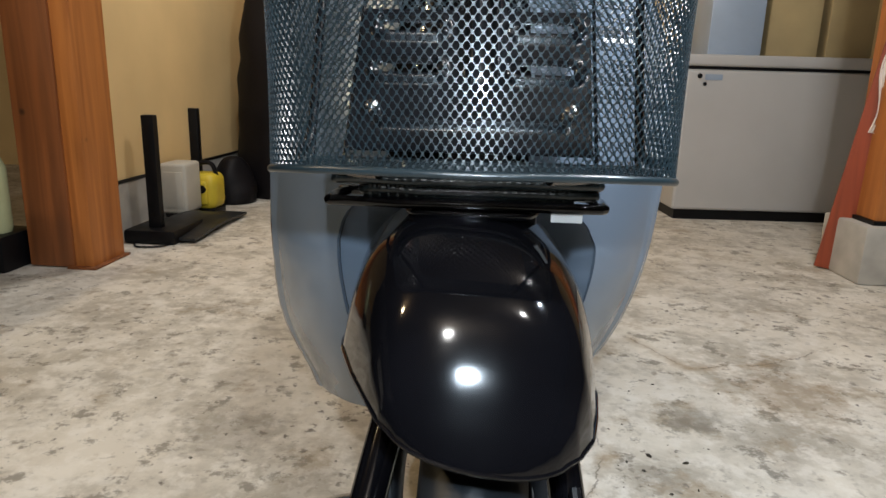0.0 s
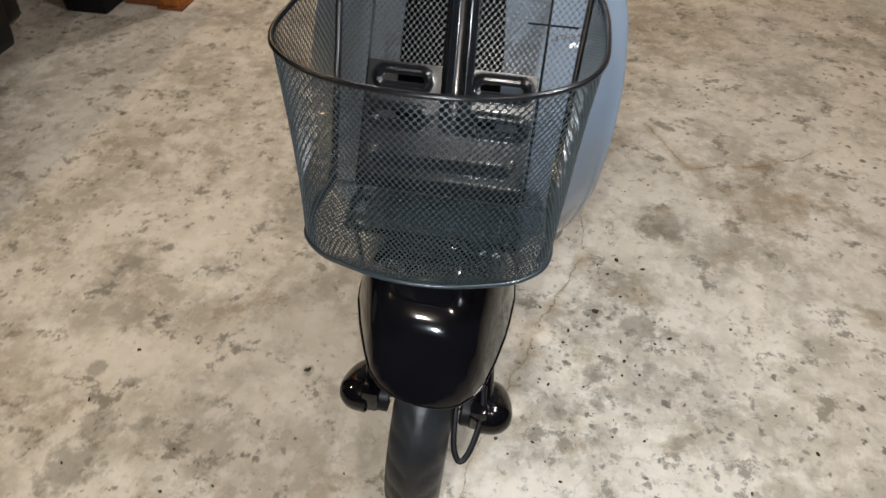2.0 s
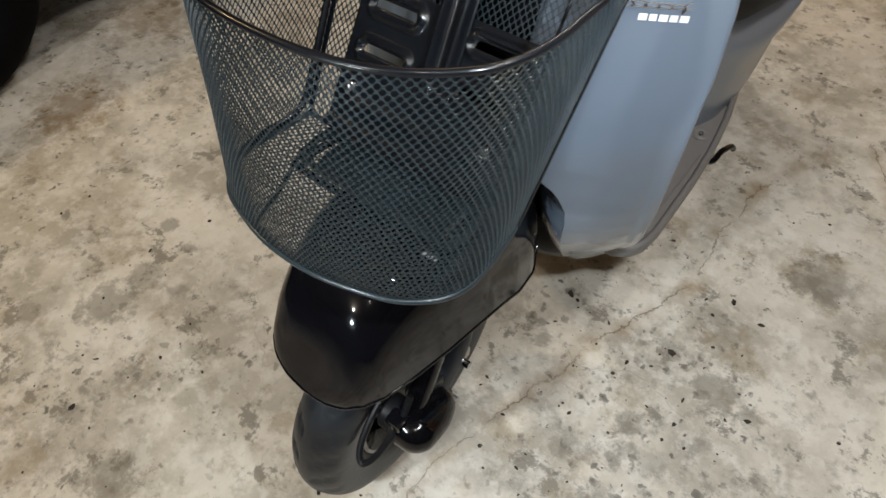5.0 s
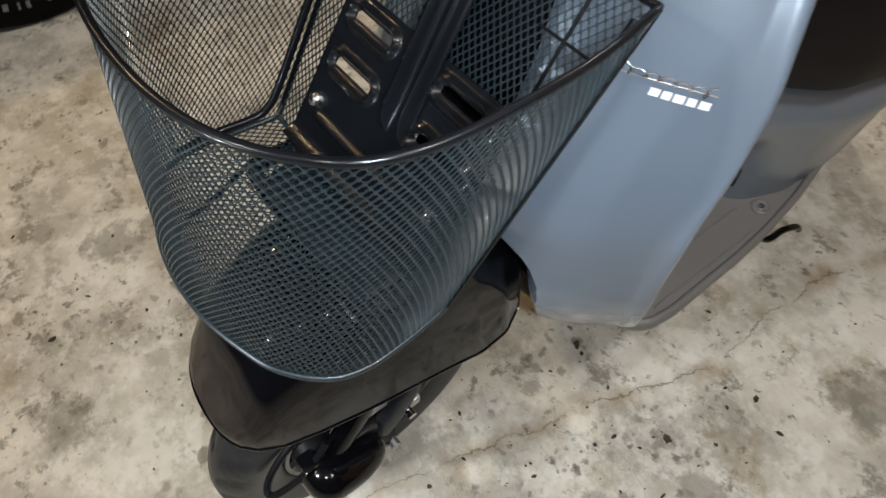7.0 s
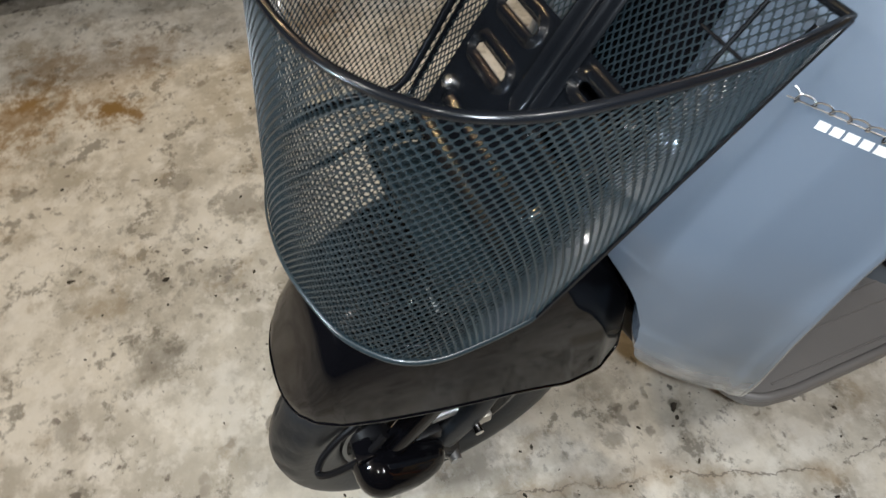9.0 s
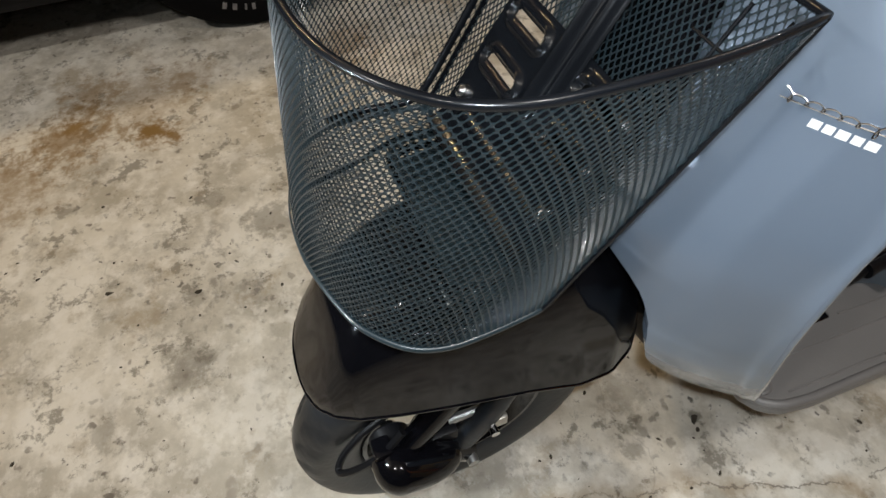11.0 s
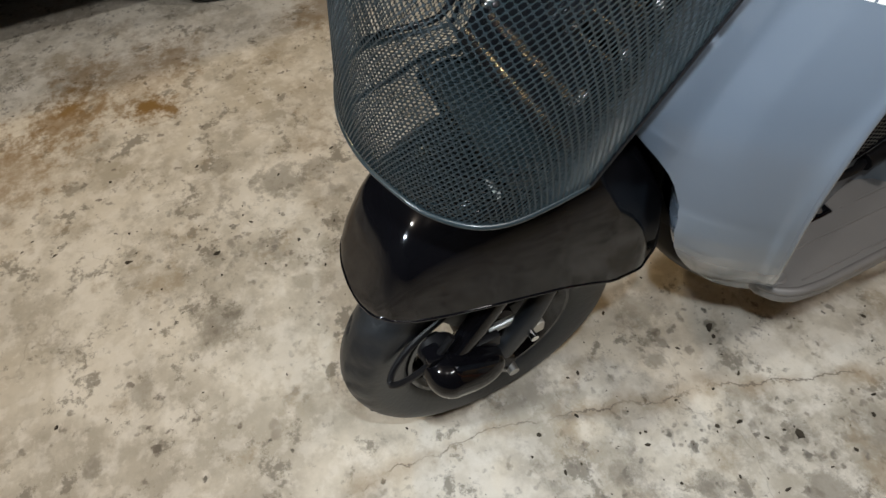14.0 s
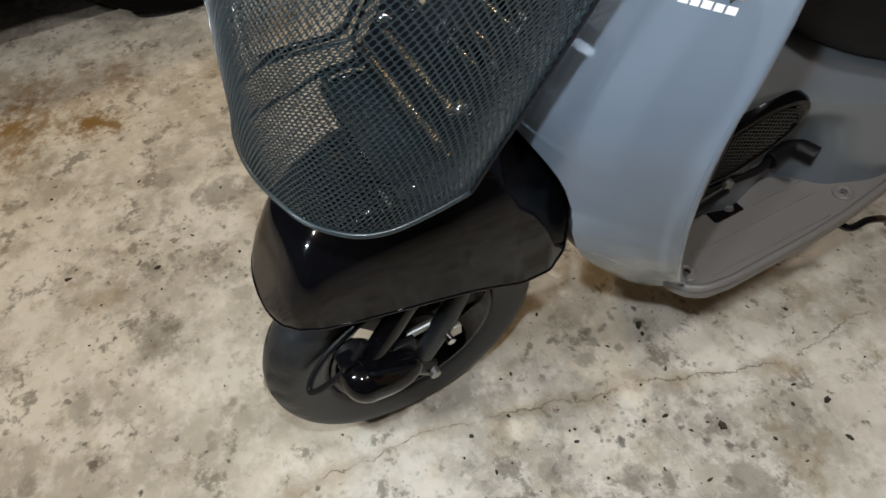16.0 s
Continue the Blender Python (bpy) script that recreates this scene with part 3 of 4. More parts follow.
store_box("cardboard_box", 1.5, 1.77, 3.22, 3.55, 0.877, 1.25, TAN_BOX, "olive tan cardboard box on the freezer", lid=False)
store_box("cardboard_box", 1.81, 2.05, 3.22, 3.55, 0.877, 1.3, TAN_BOX, "tan cardboard box at the freezer end", lid=False)


def tower_stand(x, y, h, label):
    s = thing("tower_stand", (x, y, 0), label, "stand")
    part("column", cube(x - 0.026, x + 0.026, y - 0.02, y + 0.02, 0.05, h, bevel=0.005), BLACK_PLASTIC, s)
    part("foot", cube(x - 0.11, x + 0.11, y - 0.08, y + 0.22, 0.0, 0.06, bevel=0.015), BLACK_PLASTIC, s)
    part("cable", bar(spline([(x - 0.06, y - 0.085, 0.006), (x - 0.02, y - 0.14, 0.006), (x + 0.06, y - 0.13, 0.006), (x + 0.1, y - 0.06, 0.006)], 8), 0.004), BLACK_PLASTIC, s)
    return s


tower_stand(-1.36, 2.12, 0.53, "black tower stand with a flat foot by the wall")
tower_stand(-1.50, 2.86, 0.53, "farther black tower stand beside the yellow tool")


def small_clutter():
    b = thing("dehumidifier", (-1.41, 2.53, 0), "cream plastic box appliance with rounded edges", "appliance")
    part("body", cube(-1.50, -1.375, 2.45, 2.62, 0.05, 0.29, bevel=0.018, seg=3), CREAM_PLASTIC, b)
    part("base", cube(-1.49, -1.385, 2.46, 2.61, 0.0, 0.055, bevel=0.01), BLACK_PLASTIC, b)
    part("front_panel", cube(-1.488, -1.388, 2.444, 2.452, 0.08, 0.25, bevel=0.003), CREAM_PLASTIC, b)
    r = thing("power_tool_case", (-1.40, 2.74, 0), "yellow and black moulded tool on the floor", "tool")
    bm = cube(-1.475, -1.325, 2.66, 2.82, 0.03, 0.215, bevel=0.05, seg=5)
    part("shell", bm, YELLOW, r)
    part("face_plate", cube(-1.43, -1.36, 2.645, 2.664, 0.06, 0.18, bevel=0.012, seg=3), YELLOW, r)
    part("hub", lathe([(0.0, -0.012), (0.02, -0.01), (0.022, 0.006)], (-1.385, 2.648, 0.14), "Y", 16), BLACK_PLASTIC, r)
    part("skid", cube(-1.47, -1.33, 2.67, 2.81, 0.0, 0.04, bevel=0.01), BLACK_PLASTIC, r)
    part("handle", bar(spline([(-1.45, 2.74, 0.20), (-1.44, 2.74, 0.255), (-1.37, 2.74, 0.26), (-1.345, 2.74, 0.20)], 6), 0.012), BLACK_PLASTIC, r)
    k = thing("mat_roll", (-1.27, 2.35, 0), "black rubber mat lying folded on the floor", "mat")
    bm = sheet(lambda u, v: Vector((-1.42 + 0.24 * u, 2.08 + 0.62 * v, 0.012 + 0.05 * (math.sin(3.1 * v) ** 2) * (0.6 + 0.4 * math.sin(5 * u)))), 10, 16)
    solid(part("mat", bm, RUBBER, k), 0.012, 1.0)


small_clutter()


def black_bags():
    """Dark bags stacked at the wall end."""
    for i, (x, y, r, h) in enumerate(((-1.20, 3.45, 0.26, 1.45), (-1.40, 3.10, 0.12, 0.26), (-0.85, 3.75, 0.22, 1.3))):
        g = thing("bag", (x, y, 0), "slumped black fabric bag standing by the wall", "bag", "bags by the wall")
        prof = [(0.0, 0.0), (r * 0.95, 0.0), (r * 1.05, h * 0.15), (r, h * 0.4), (r * 0.85, h * 0.7), (r * 0.5, h * 0.92), (0.02, h)]
        bm = lathe([(q.x, q.y) for q in spline([(a, b, 0) for a, b in prof], 4)], (x, y, 0.0), "Z", 28)
        for v in bm.verts:
            n = noise.noise(v.co * 7)
            v.co += Vector((n, noise.noise(v.co * 6 + Vector((4, 0, 0))), 0)) * 0.03 * min(1, v.co.z / 0.1)
        part("sack", bm, VINYL, g)
        if h < 0.5:
            continue
        part("strap", bar(spline([(x - 0.04, y, h - 0.03), (x - 0.05, y, h + 0.06), (x + 0.05, y, h + 0.06), (x + 0.04, y, h - 0.03)], 6), 0.01), BLACK_PLASTIC, g)


black_bags()


def canister():
    c = thing("canister", (-1.68, 1.62, 0), "pale green plastic canister on a black crate", "canister")
    part("crate", cube(-1.80, -1.625, 1.55, 1.75, 0, 0.13, bevel=0.008), BLACK_PLASTIC, c)
    bm = lathe([(0.0, 0.131), (0.05, 0.131), (0.055, 0.15), (0.055, 0.36), (0.03, 0.42), (0.02, 0.44), (0.02, 0.48), (0.0, 0.48)], (-1.70, 1.63, 0), "Z", 24)
    part("bottle", bm, GREEN_CAN, c)
    part("cap", lathe([(0.0, 0.478), (0.024, 0.478), (0.024, 0.51), (0.0, 0.512)], (-1.70, 1.63, 0), "Z", 18), WHITE_ENAMEL, c)


canister()


# ---- the parked car beside ----
def parked_car():
    car = thing("car", (-2.3, -1.2, 0), "dark car parked beside the scooter, only its wheel lit", "car")
    cx, cy, r = -1.50, -0.04, 0.365
    w = part("wheel", lathe([(0.195, 0.006), (0.205, 0.012), (0.218, 0.014), (0.230, 0.020), (0.233, 0.014), (0.230, -0.01), (0.230, -0.17), (0.21, -0.17), (0.21, -0.014), (0.196, -0.014)], (cx, cy, r), "X", 72, True), ALLOY, car, "cast alloy wheel rim")
    prof = [(0.229, -0.17), (0.28, -0.19), (0.34, -0.18), (0.365, -0.15), (0.365, -0.03), (0.348, 0.003), (0.30, 0.024), (0.25, 0.016), (0.229, -0.004)]
    part("tyre", lathe([(q.x, q.y) for q in spline([(a, b, 0) for a, b in prof], 3)], (cx, cy, r), "X", 80, True), CAR_RUBBER, w, "black tyre with worn pale lettering bars")

    def spokes(u, v):
        """Broad spokes round five rounded openings whose rims fold inwards."""
        q, a = 0.02 + 0.178 * v, 2 * math.pi * u - 0.03
        d = ((a + math.pi / 5) % (2 * math.pi / 5) - math.pi / 5) * q
        side_gap = 0.012 + 0.034 * (q - 0.095) / 0.09 - abs(d)
        gap = min(q - 0.098, (0.186 - q) * 0.6, side_gap * 0.85)
        sink = 0.030 * min(1.0, max(0.0, gap / 0.010)) ** 0.8
        lift = 0.010 * math.cos(v * 2.4) - 0.004
        return Vector((cx + lift - sink, cy + q * math.sin(a), r - q * math.cos(a))), gap
    solid(part("spoke_disc", sheet(lambda u, v: spokes(u, v)[0], 240, 60, lambda u, v: spokes(u, v)[1] < 0.011), ALLOY, w, "five broad cast spokes"), 0.004, 0)
    # black disc added so the wheel openings look deep in shade
    part("dark_backing_disc", lathe([(0.0, -0.09), (0.17, -0.09), (0.208, -0.10), (0.208, -0.14), (0.0, -0.14)], (cx, cy, r), "X", 40), MATT_BLACK, w)
    part("hub", lathe([(0.0, 0.022), (0.024, 0.021), (0.036, 0.014), (0.038, 0.0)], (cx, cy, r), "X", 24), ALLOY, w)
    for k in range(5):
        a = 2 * math.pi * (k + 0.5) / 5
        part("wheel_nut", lathe([(0.0, 0.022), (0.008, 0.021), (0.010, 0.004)], (cx, cy + 0.06 * math.sin(a), r - 0.06 * math.cos(a)), "X", 8), DULL_METAL, w)
    for a, wide in ((-0.37, 0.012), (-0.27, 0.013), (-0.16, 0.006), (-0.08, 0.010), (0.10, 0.006), (0.18, 0.006), (0.28, 0.014)):
        bm = cube(0.0, 0.002, -wide / 2, wide / 2, -0.297, -0.278)
        bmesh.ops.transform(bm, matrix=Matrix.Translation((cx + 0.0225, cy, r)) @ Matrix.Rotation(a, 4, "X"), verts=bm.verts)
        part("letter_bar", bm, LETTER, w)

    def side(u, v):
        y = -3.6 + 4.6 * u
        z = 0.19 + 0.85 * v
        return Vector((-1.52 - 0.05 * (2 * v - 0.9) ** 2, y, z))

    def stays(u, v):
        y, z = -3.6 + 4.6 * u, 0.19 + 0.85 * v
        return (y - cy) ** 2 + (z - r) ** 2 > 0.42 ** 2
    solid(part("side_panel", sheet(side, 120, 24, stays), CAR_PAINT, car), 0.02, -1)
    part("arch_liner", cube(-2.2, -1.72, cy - 0.45, cy + 0.45, 0.2, 0.8), BLACK_PLASTIC, car)
    part("underbody", cube(-3.1, -1.54, -3.6, 1.0, 0.17, 0.24, bevel=0.01), BLACK_PLASTIC, car)
    part("nose", cube(-3.1, -1.56, 1.0, 1.12, 0.2, 0.75, bevel=0.05, seg=3), CAR_PAINT, car)

    def shell(u, v):
        """Bonnet, cabin and tail in one curved skin."""
        y = -3.58 + 4.64 * v
        high = float(np.interp(y, [-3.58, -3.4, -2.95, -2.4, -1.3, -0.45, 0.2, 0.85, 1.06], [0.80, 0.98, 1.12, 1.43, 1.46, 1.03, 0.99, 0.90, 0.72]))
        base = min(0.96, high - 0.03)
        c, s = math.cos(math.pi * u), math.sin(math.pi * u)
        z = base + (high - base) * abs(s) ** 0.5
        narrow = 0.74 - 0.20 * max(0.0, (z - 1.0) / 0.46)
        return Vector((-2.315 - narrow * math.copysign(abs(c) ** 0.5, c), y, z))
    solid(part("body_shell", sheet(shell, 40, 60), CAR_PAINT, car), 0.012, -1)


parked_car()


# ---- the scooter ----
scooter = thing("motor_scooter", (0.0, 0.5, 0), "grey-blue motor scooter with gloss black front mudguard and mesh basket", "scooter")
CX = 0.012


def half_width(z):
    """Half the width of the leg shield at a height."""
    return float(np.interp(z, [0.20, 0.25, 0.30, 0.34, 0.38, 0.42, 0.46, 0.5, 0.6, 0.68, 0.75, 0.86, 1.0],
                           [0.174, 0.188, 0.206, 0.219, 0.229, 0.236, 0.241, 0.244, 0.248, 0.248, 0.240, 0.205, 0.15]))


def shield(u, z):
    """The leg shield's outer face: u from -1 to 1 across, z the height."""
    c = np.interp(z, [0.20, 0.25, 0.30, 0.34, 0.38, 0.42, 0.46, 0.5, 0.6, 0.735, 0.86, 1.0], [0.31, 0.28, 0.245, 0.217, 0.19, 0.166, 0.15, 0.145, 0.16, 0.215, 0.262, 0.32])
    e = np.interp(z, [0.20, 0.25, 0.30, 0.34, 0.38, 0.42, 0.46, 0.5, 0.55, 0.6, 0.65, 0.7, 0.75, 0.86, 1.0],
                  [0.42, 0.39, 0.352, 0.326, 0.305, 0.289, 0.277, 0.269, 0.265, 0.265, 0.275, 0.297, 0.318, 0.365, 0.42])
    p = np.interp(z, [0.25, 0.5, 0.62, 0.735, 1.0], [3.2, 3.2, 2.4, 1.6, 1.6])
    mid = float(np.interp(z, [0.25, 0.36, 0.47, 0.6], [-0.017, -0.016, -0.012, -0.008]))
    if u < 0:
        mid -= float(np.interp(z, [0.2, 0.25, 0.3, 0.36, 0.45, 0.55, 0.7], [0.036, 0.028, 0.018, 0.008, -0.006, -0.013, -0.016])) * u * u
    return Vector((mid + half_width(z) * u, float(c + (e - c) * abs(u) ** p), z))


def leg_shield():
    lo, hi = 0.212, 1.0

    def arch(z):
        return float(np.interp(z, [0.20, 0.23, 0.30, 0.36, 0.40, 0.44, 0.48, 0.505, 0.53, 0.545, 0.558, 0.568, 0.578], [0.118, 0.122, 0.137, 0.148, 0.154, 0.160, 0.164, 0.163, 0.150, 0.136, 0.110, 0.075, 0.0]))

    def narrow_left(z):
        """Narrows the arch at x < 0 to fit the camera's view."""
        return float(np.interp(z, [0.25, 0.36, 0.5, 0.57], [0.66, 0.74, 0.80, 0.9]))

    for side in (1, -1):
        def face(u, v, side=side):
            zb = 0.232 - 0.022 * u ** 0.6
            z = zb + (hi - zb) * v
            xa, hw = arch(z) * (1 if side > 0 else narrow_left(z)), half_width(z)
            if v < 0.06:
                xa += 0.012 * (1 - v / 0.06) ** 2
            w = (xa + (hw - xa) * u) / hw
            k = min(1.0, max(0.0, (w - 0.955) / 0.022))
            return shield(side * w, z) + Vector((side * 0.002, -0.003, 0)) * (k * k * (3 - 2 * k))
        ob = part("leg_shield", sheet(face, 36, 70), PAINT, scooter, "grey-blue painted leg shield half")
        solid(ob, 0.005, -1 if side > 0 else 1)
    for s in (1, -1):
        pts = [shield(s, z) + Vector((-0.002 * s, 0.003, 0)) for z in np.linspace(lo, hi, 40)]
        part("edge_roll", bar(pts, 0.0065, 10), PAINT, scooter)
    # inner shield behind
    def back(u, v):
        uu, z = 2 * u - 1, 0.225 + 0.755 * v
        p = shield(uu * 0.93, z)
        return Vector((p.x, max(p.y + 0.014, 0.285 + 0.05 * v), z))
    solid(part("inner_shield", sheet(back, 30, 30), BLACK_PLASTIC, scooter, "black plastic inner shield"), 0.004, 1)
    # gloss black middle panel
    def mid(u, v):
        uu, z = 2 * u - 1, 0.60 + 0.33 * v
        p = shield(uu * 0.30, z)
        return p + Vector((0, -0.010 - 0.016 * (1 - uu * uu), 0))
    solid(part("centre_panel", sheet(mid, 16, 30), BLACK_GLOSS, scooter, "gloss black domed middle panel"), 0.004, 1)
    # painted flange turned in along the arch, and the wheel housing behind it
    def rim_at(u):
        a = math.pi * u
        z = 0.335 + 0.243 * math.sin(a) ** 0.6 if 0 < u < 1 else 0.335
        x = arch(z) * (1 if u < 0.5 else -1) if abs(u - 0.5) > 0.001 else 0.0
        return x, z

    def flange(u, v):
        x, z = rim_at(u)
        p = shield((x if x > 0 else x * narrow_left(z)) / half_width(z), z)
        inward = 0.46 if x > 0 else 0.80
        return Vector((-0.010 + (p.x + 0.010) * (1 - inward * v), p.y + 0.004 + 0.055 * v ** 1.4, z - 0.02 * v))
    solid(part("arch_flange", sheet(flange, 80, 6), PAINT, scooter, "painted flange turned in round the wheel arch"), 0.003, 0)

    def housing(u, v):
        z = 0.295 + 0.275 * v
        k = arch(max(z, 0.335)) * 0.60
        w = 2 * u - 1
        return Vector((-0.008 + k * w, shield(k / half_width(z), z).y + 0.055 - 0.02 * (1 - w * w), z))
    solid(part("wheel_housing", sheet(housing, 24, 30), MATT_BLACK, scooter, "black wheel housing"), 0.003, -1)
    # badge script and maker's mark as plain shapes
    script = []
    for k in range(73):
        p = k / 72
        tall = 0.0026 + 0.0022 * (p < 0.14) + 0.0026 * (p > 0.86)
        script.append(shield(0.575 + 0.285 * p + 0.014 * math.sin(12 * math.pi * p), 0.7492 - 0.002 * p + tall * math.cos(12 * math.pi * p)) + Vector((0, -0.003, 0)))
    part("badge_script", bar(script, 0.0007, 6), CHROME, scooter, "small chrome script badge")
    part("underline", bar([shield(u, 0.7462) + Vector((0, -0.0028, 0)) for u in np.linspace(0.57, 0.87, 8)], 0.0006, 6), CHROME, scooter, "thin chrome line under the badge")
    for k in range(5):
        u = 0.69 + 0.038 * k
        def mark(a, b, u=u):
            return shield(u + (a - 0.5) * (0.028 if k % 2 else 0.032), 0.7362 + (b - 0.5) * 0.0062) + Vector((0.0004, -0.0006, 0))
        solid(part("mark_bar", sheet(mark, 2, 2), WHITE_MARK, scooter, "small white printed mark"), 0.0006, 1)


leg_shield()


def mudguard():
    """Broad shallow front guard, leaning with the machine: rounded crown, sides flared into a level lip."""
    y0, y1 = -0.170, 0.243

    def half(y):
        return float(np.interp(y, [-0.170, -0.169, -0.167, -0.162, -0.157, -0.144, -0.12, -0.08, -0.03, 0.0, 0.06, 0.135, 0.184, 0.215, 0.235, 0.243],
                               [0.0, 0.018, 0.031, 0.046, 0.056, 0.0705, 0.0835, 0.097, 0.110, 0.114, 0.119, 0.118, 0.112, 0.098, 0.075, 0.03]))

    def middle(y):
        return float(np.interp(y, [-0.17, -0.12, -0.08, -0.03, 0.06, 0.135, 0.2], [0.0245, 0.0245, 0.020, 0.015, 0.010, 0.007, 0.004]))

    def low(y):
        return float(np.interp(y, [-0.17, -0.162, -0.15, -0.12, -0.08, -0.03, 0.0, 0.061, 0.10, 0.135, 0.184, 0.21, 0.243],
                               [0.430, 0.433, 0.439, 0.4425, 0.442, 0.4405, 0.436, 0.421, 0.402, 0.383, 0.369, 0.374, 0.40]))

    crown = spline([(-0.170, 0.431, 0), (-0.154, 0.460, 0), (-0.134, 0.496, 0), (-0.113, 0.527, 0), (-0.085, 0.549, 0), (-0.04, 0.566, 0), (0.0, 0.572, 0), (0.08, 0.572, 0), (0.15, 0.558, 0), (0.205, 0.515, 0), (0.243, 0.44, 0)], 8)

    def top(y):
        return max(float(np.interp(y, [q.x for q in crown], [q.y for q in crown])), low(y) + 0.001)

    rows = spline([(y0, 0, 0), (-0.1695, 0, 0), (-0.168, 0, 0), (-0.164, 0, 0), (-0.157, 0, 0), (-0.146, 0, 0), (-0.13, 0, 0), (-0.10, 0, 0), (-0.05, 0, 0), (0.0, 0, 0), (0.06, 0, 0), (0.12, 0, 0), (0.17, 0, 0), (0.205, 0, 0), (0.228, 0, 0), (0.239, 0, 0), (y1, 0, 0)], 5)
    ys = [q.x for q in rows]
    n = len(ys) - 1

    def face(u, v):
        y = ys[round(v * n)]
        c, s = math.cos(math.pi * u), math.sin(math.pi * u)
        t, b = top(y), low(y)
        flare = float(np.interp(y, [-0.165, -0.13, -0.08, 0.0, 0.15, 0.24], [0.0, 0.006, 0.014, 0.020, 0.020, 0.0]))
        w = max(half(y) - flare, 0.0)
        h = abs(s) ** 0.62
        x = math.copysign(w * abs(c) ** 0.62 + flare * (1 - h) ** 1.2, -c)
        return Vector((middle(y) + x, y, b + (t - b) * h - (0.14 - 0.075 * h) * x))
    ob = part("front_mudguard", sheet(face, 128, n), BLACK_GLOSS, scooter, "gloss black broad front mudguard")
    solid(ob, 0.003, -1)
    lip = [face(0, k / n) for k in range(n, 0, -1)] + [face(1, k / n) for k in range(0, n + 1)]
    part("lip", bar(even(lip, 160), 0.0018, 8), BLACK_GLOSS, scooter)
    # neck between guard and steering head
    part("steering_neck", bar(spline([(0.012, 0.06, 0.54), (0.012, 0.09, 0.565), (0.012, 0.14, 0.60)], 6), 0.034, 20), BLACK_PLASTIC, scooter)


mudguard()
STEER["on"] = True


def front_wheel():
    r, cx = 0.218, 0.012
    w = part("front_wheel", lathe([(0.128, -0.034), (0.134, -0.034), (0.137, -0.028), (0.122, -0.02), (0.115, 0.0), (0.122, 0.02), (0.137, 0.028), (0.134, 0.034), (0.128, 0.034), (0.118, 0.024), (0.109, 0.0), (0.118, -0.024)], (cx, 0, r), "X", 56, True), BLACK_GLOSS, scooter, "gloss black wheel rim")
    prof = [(0.132, -0.031), (0.142, -0.040), (0.170, -0.0455), (0.190, -0.042), (0.203, -0.029), (0.2105, -0.012), (0.212, 0.0), (0.2105, 0.012), (0.203, 0.029), (0.190, 0.042), (0.170, 0.0455), (0.142, 0.040), (0.132, 0.031)]
    pts = [(q.x * 1.028, q.y * 0.97) for q in spline([(a, b, 0) for a, b in prof], 3)]
    bm = lathe(pts, (cx, 0, r), "X", 140, True)
    for v in bm.verts:
        d = Vector((v.co.y, v.co.z - r))
        a, q = math.atan2(d.y, d.x) / (2 * math.pi) * 140, abs(v.co.x - cx)
        if d.length > 0.17 and 0.010 < q < 0.041 and round(a + q * 90) % 5 == 0:
            d *= 1 - 0.0035 / d.length
            v.co.y, v.co.z = d.x, d.y + r
    part("tyre", bm, RUBBER, w, "worn black scooter tyre")
    part("hub", lathe([(0.0, -0.05), (0.03, -0.05), (0.034, -0.03), (0.045, -0.025), (0.045, 0.025), (0.034, 0.03), (0.03, 0.05), (0.0, 0.05)], (cx, 0, r), "X", 32), BLACK_PLASTIC, w)
    for k in range(3):
        a = 2 * math.pi * k / 3 + 0.6
        bm = cube(-0.016, 0.016, -0.02, 0.02, 0.035, 0.122, bevel=0.006)
        bmesh.ops.transform(bm, matrix=Matrix.Translation((cx, 0, r)) @ Matrix.Rotation(a, 4, "X"), verts=bm.verts)
        part("spoke", bm, BLACK_PLASTIC, w)
    part("axle", bar([(cx - 0.1, 0, r), (cx + 0.1, 0, r)], 0.008, 12), DULL_METAL, w)
    part("valve", bar([(cx + 0.02, -0.112, r + 0.03), (cx + 0.03, -0.095, r + 0.04)], 0.004, 8), RUBBER, w)


front_wheel()


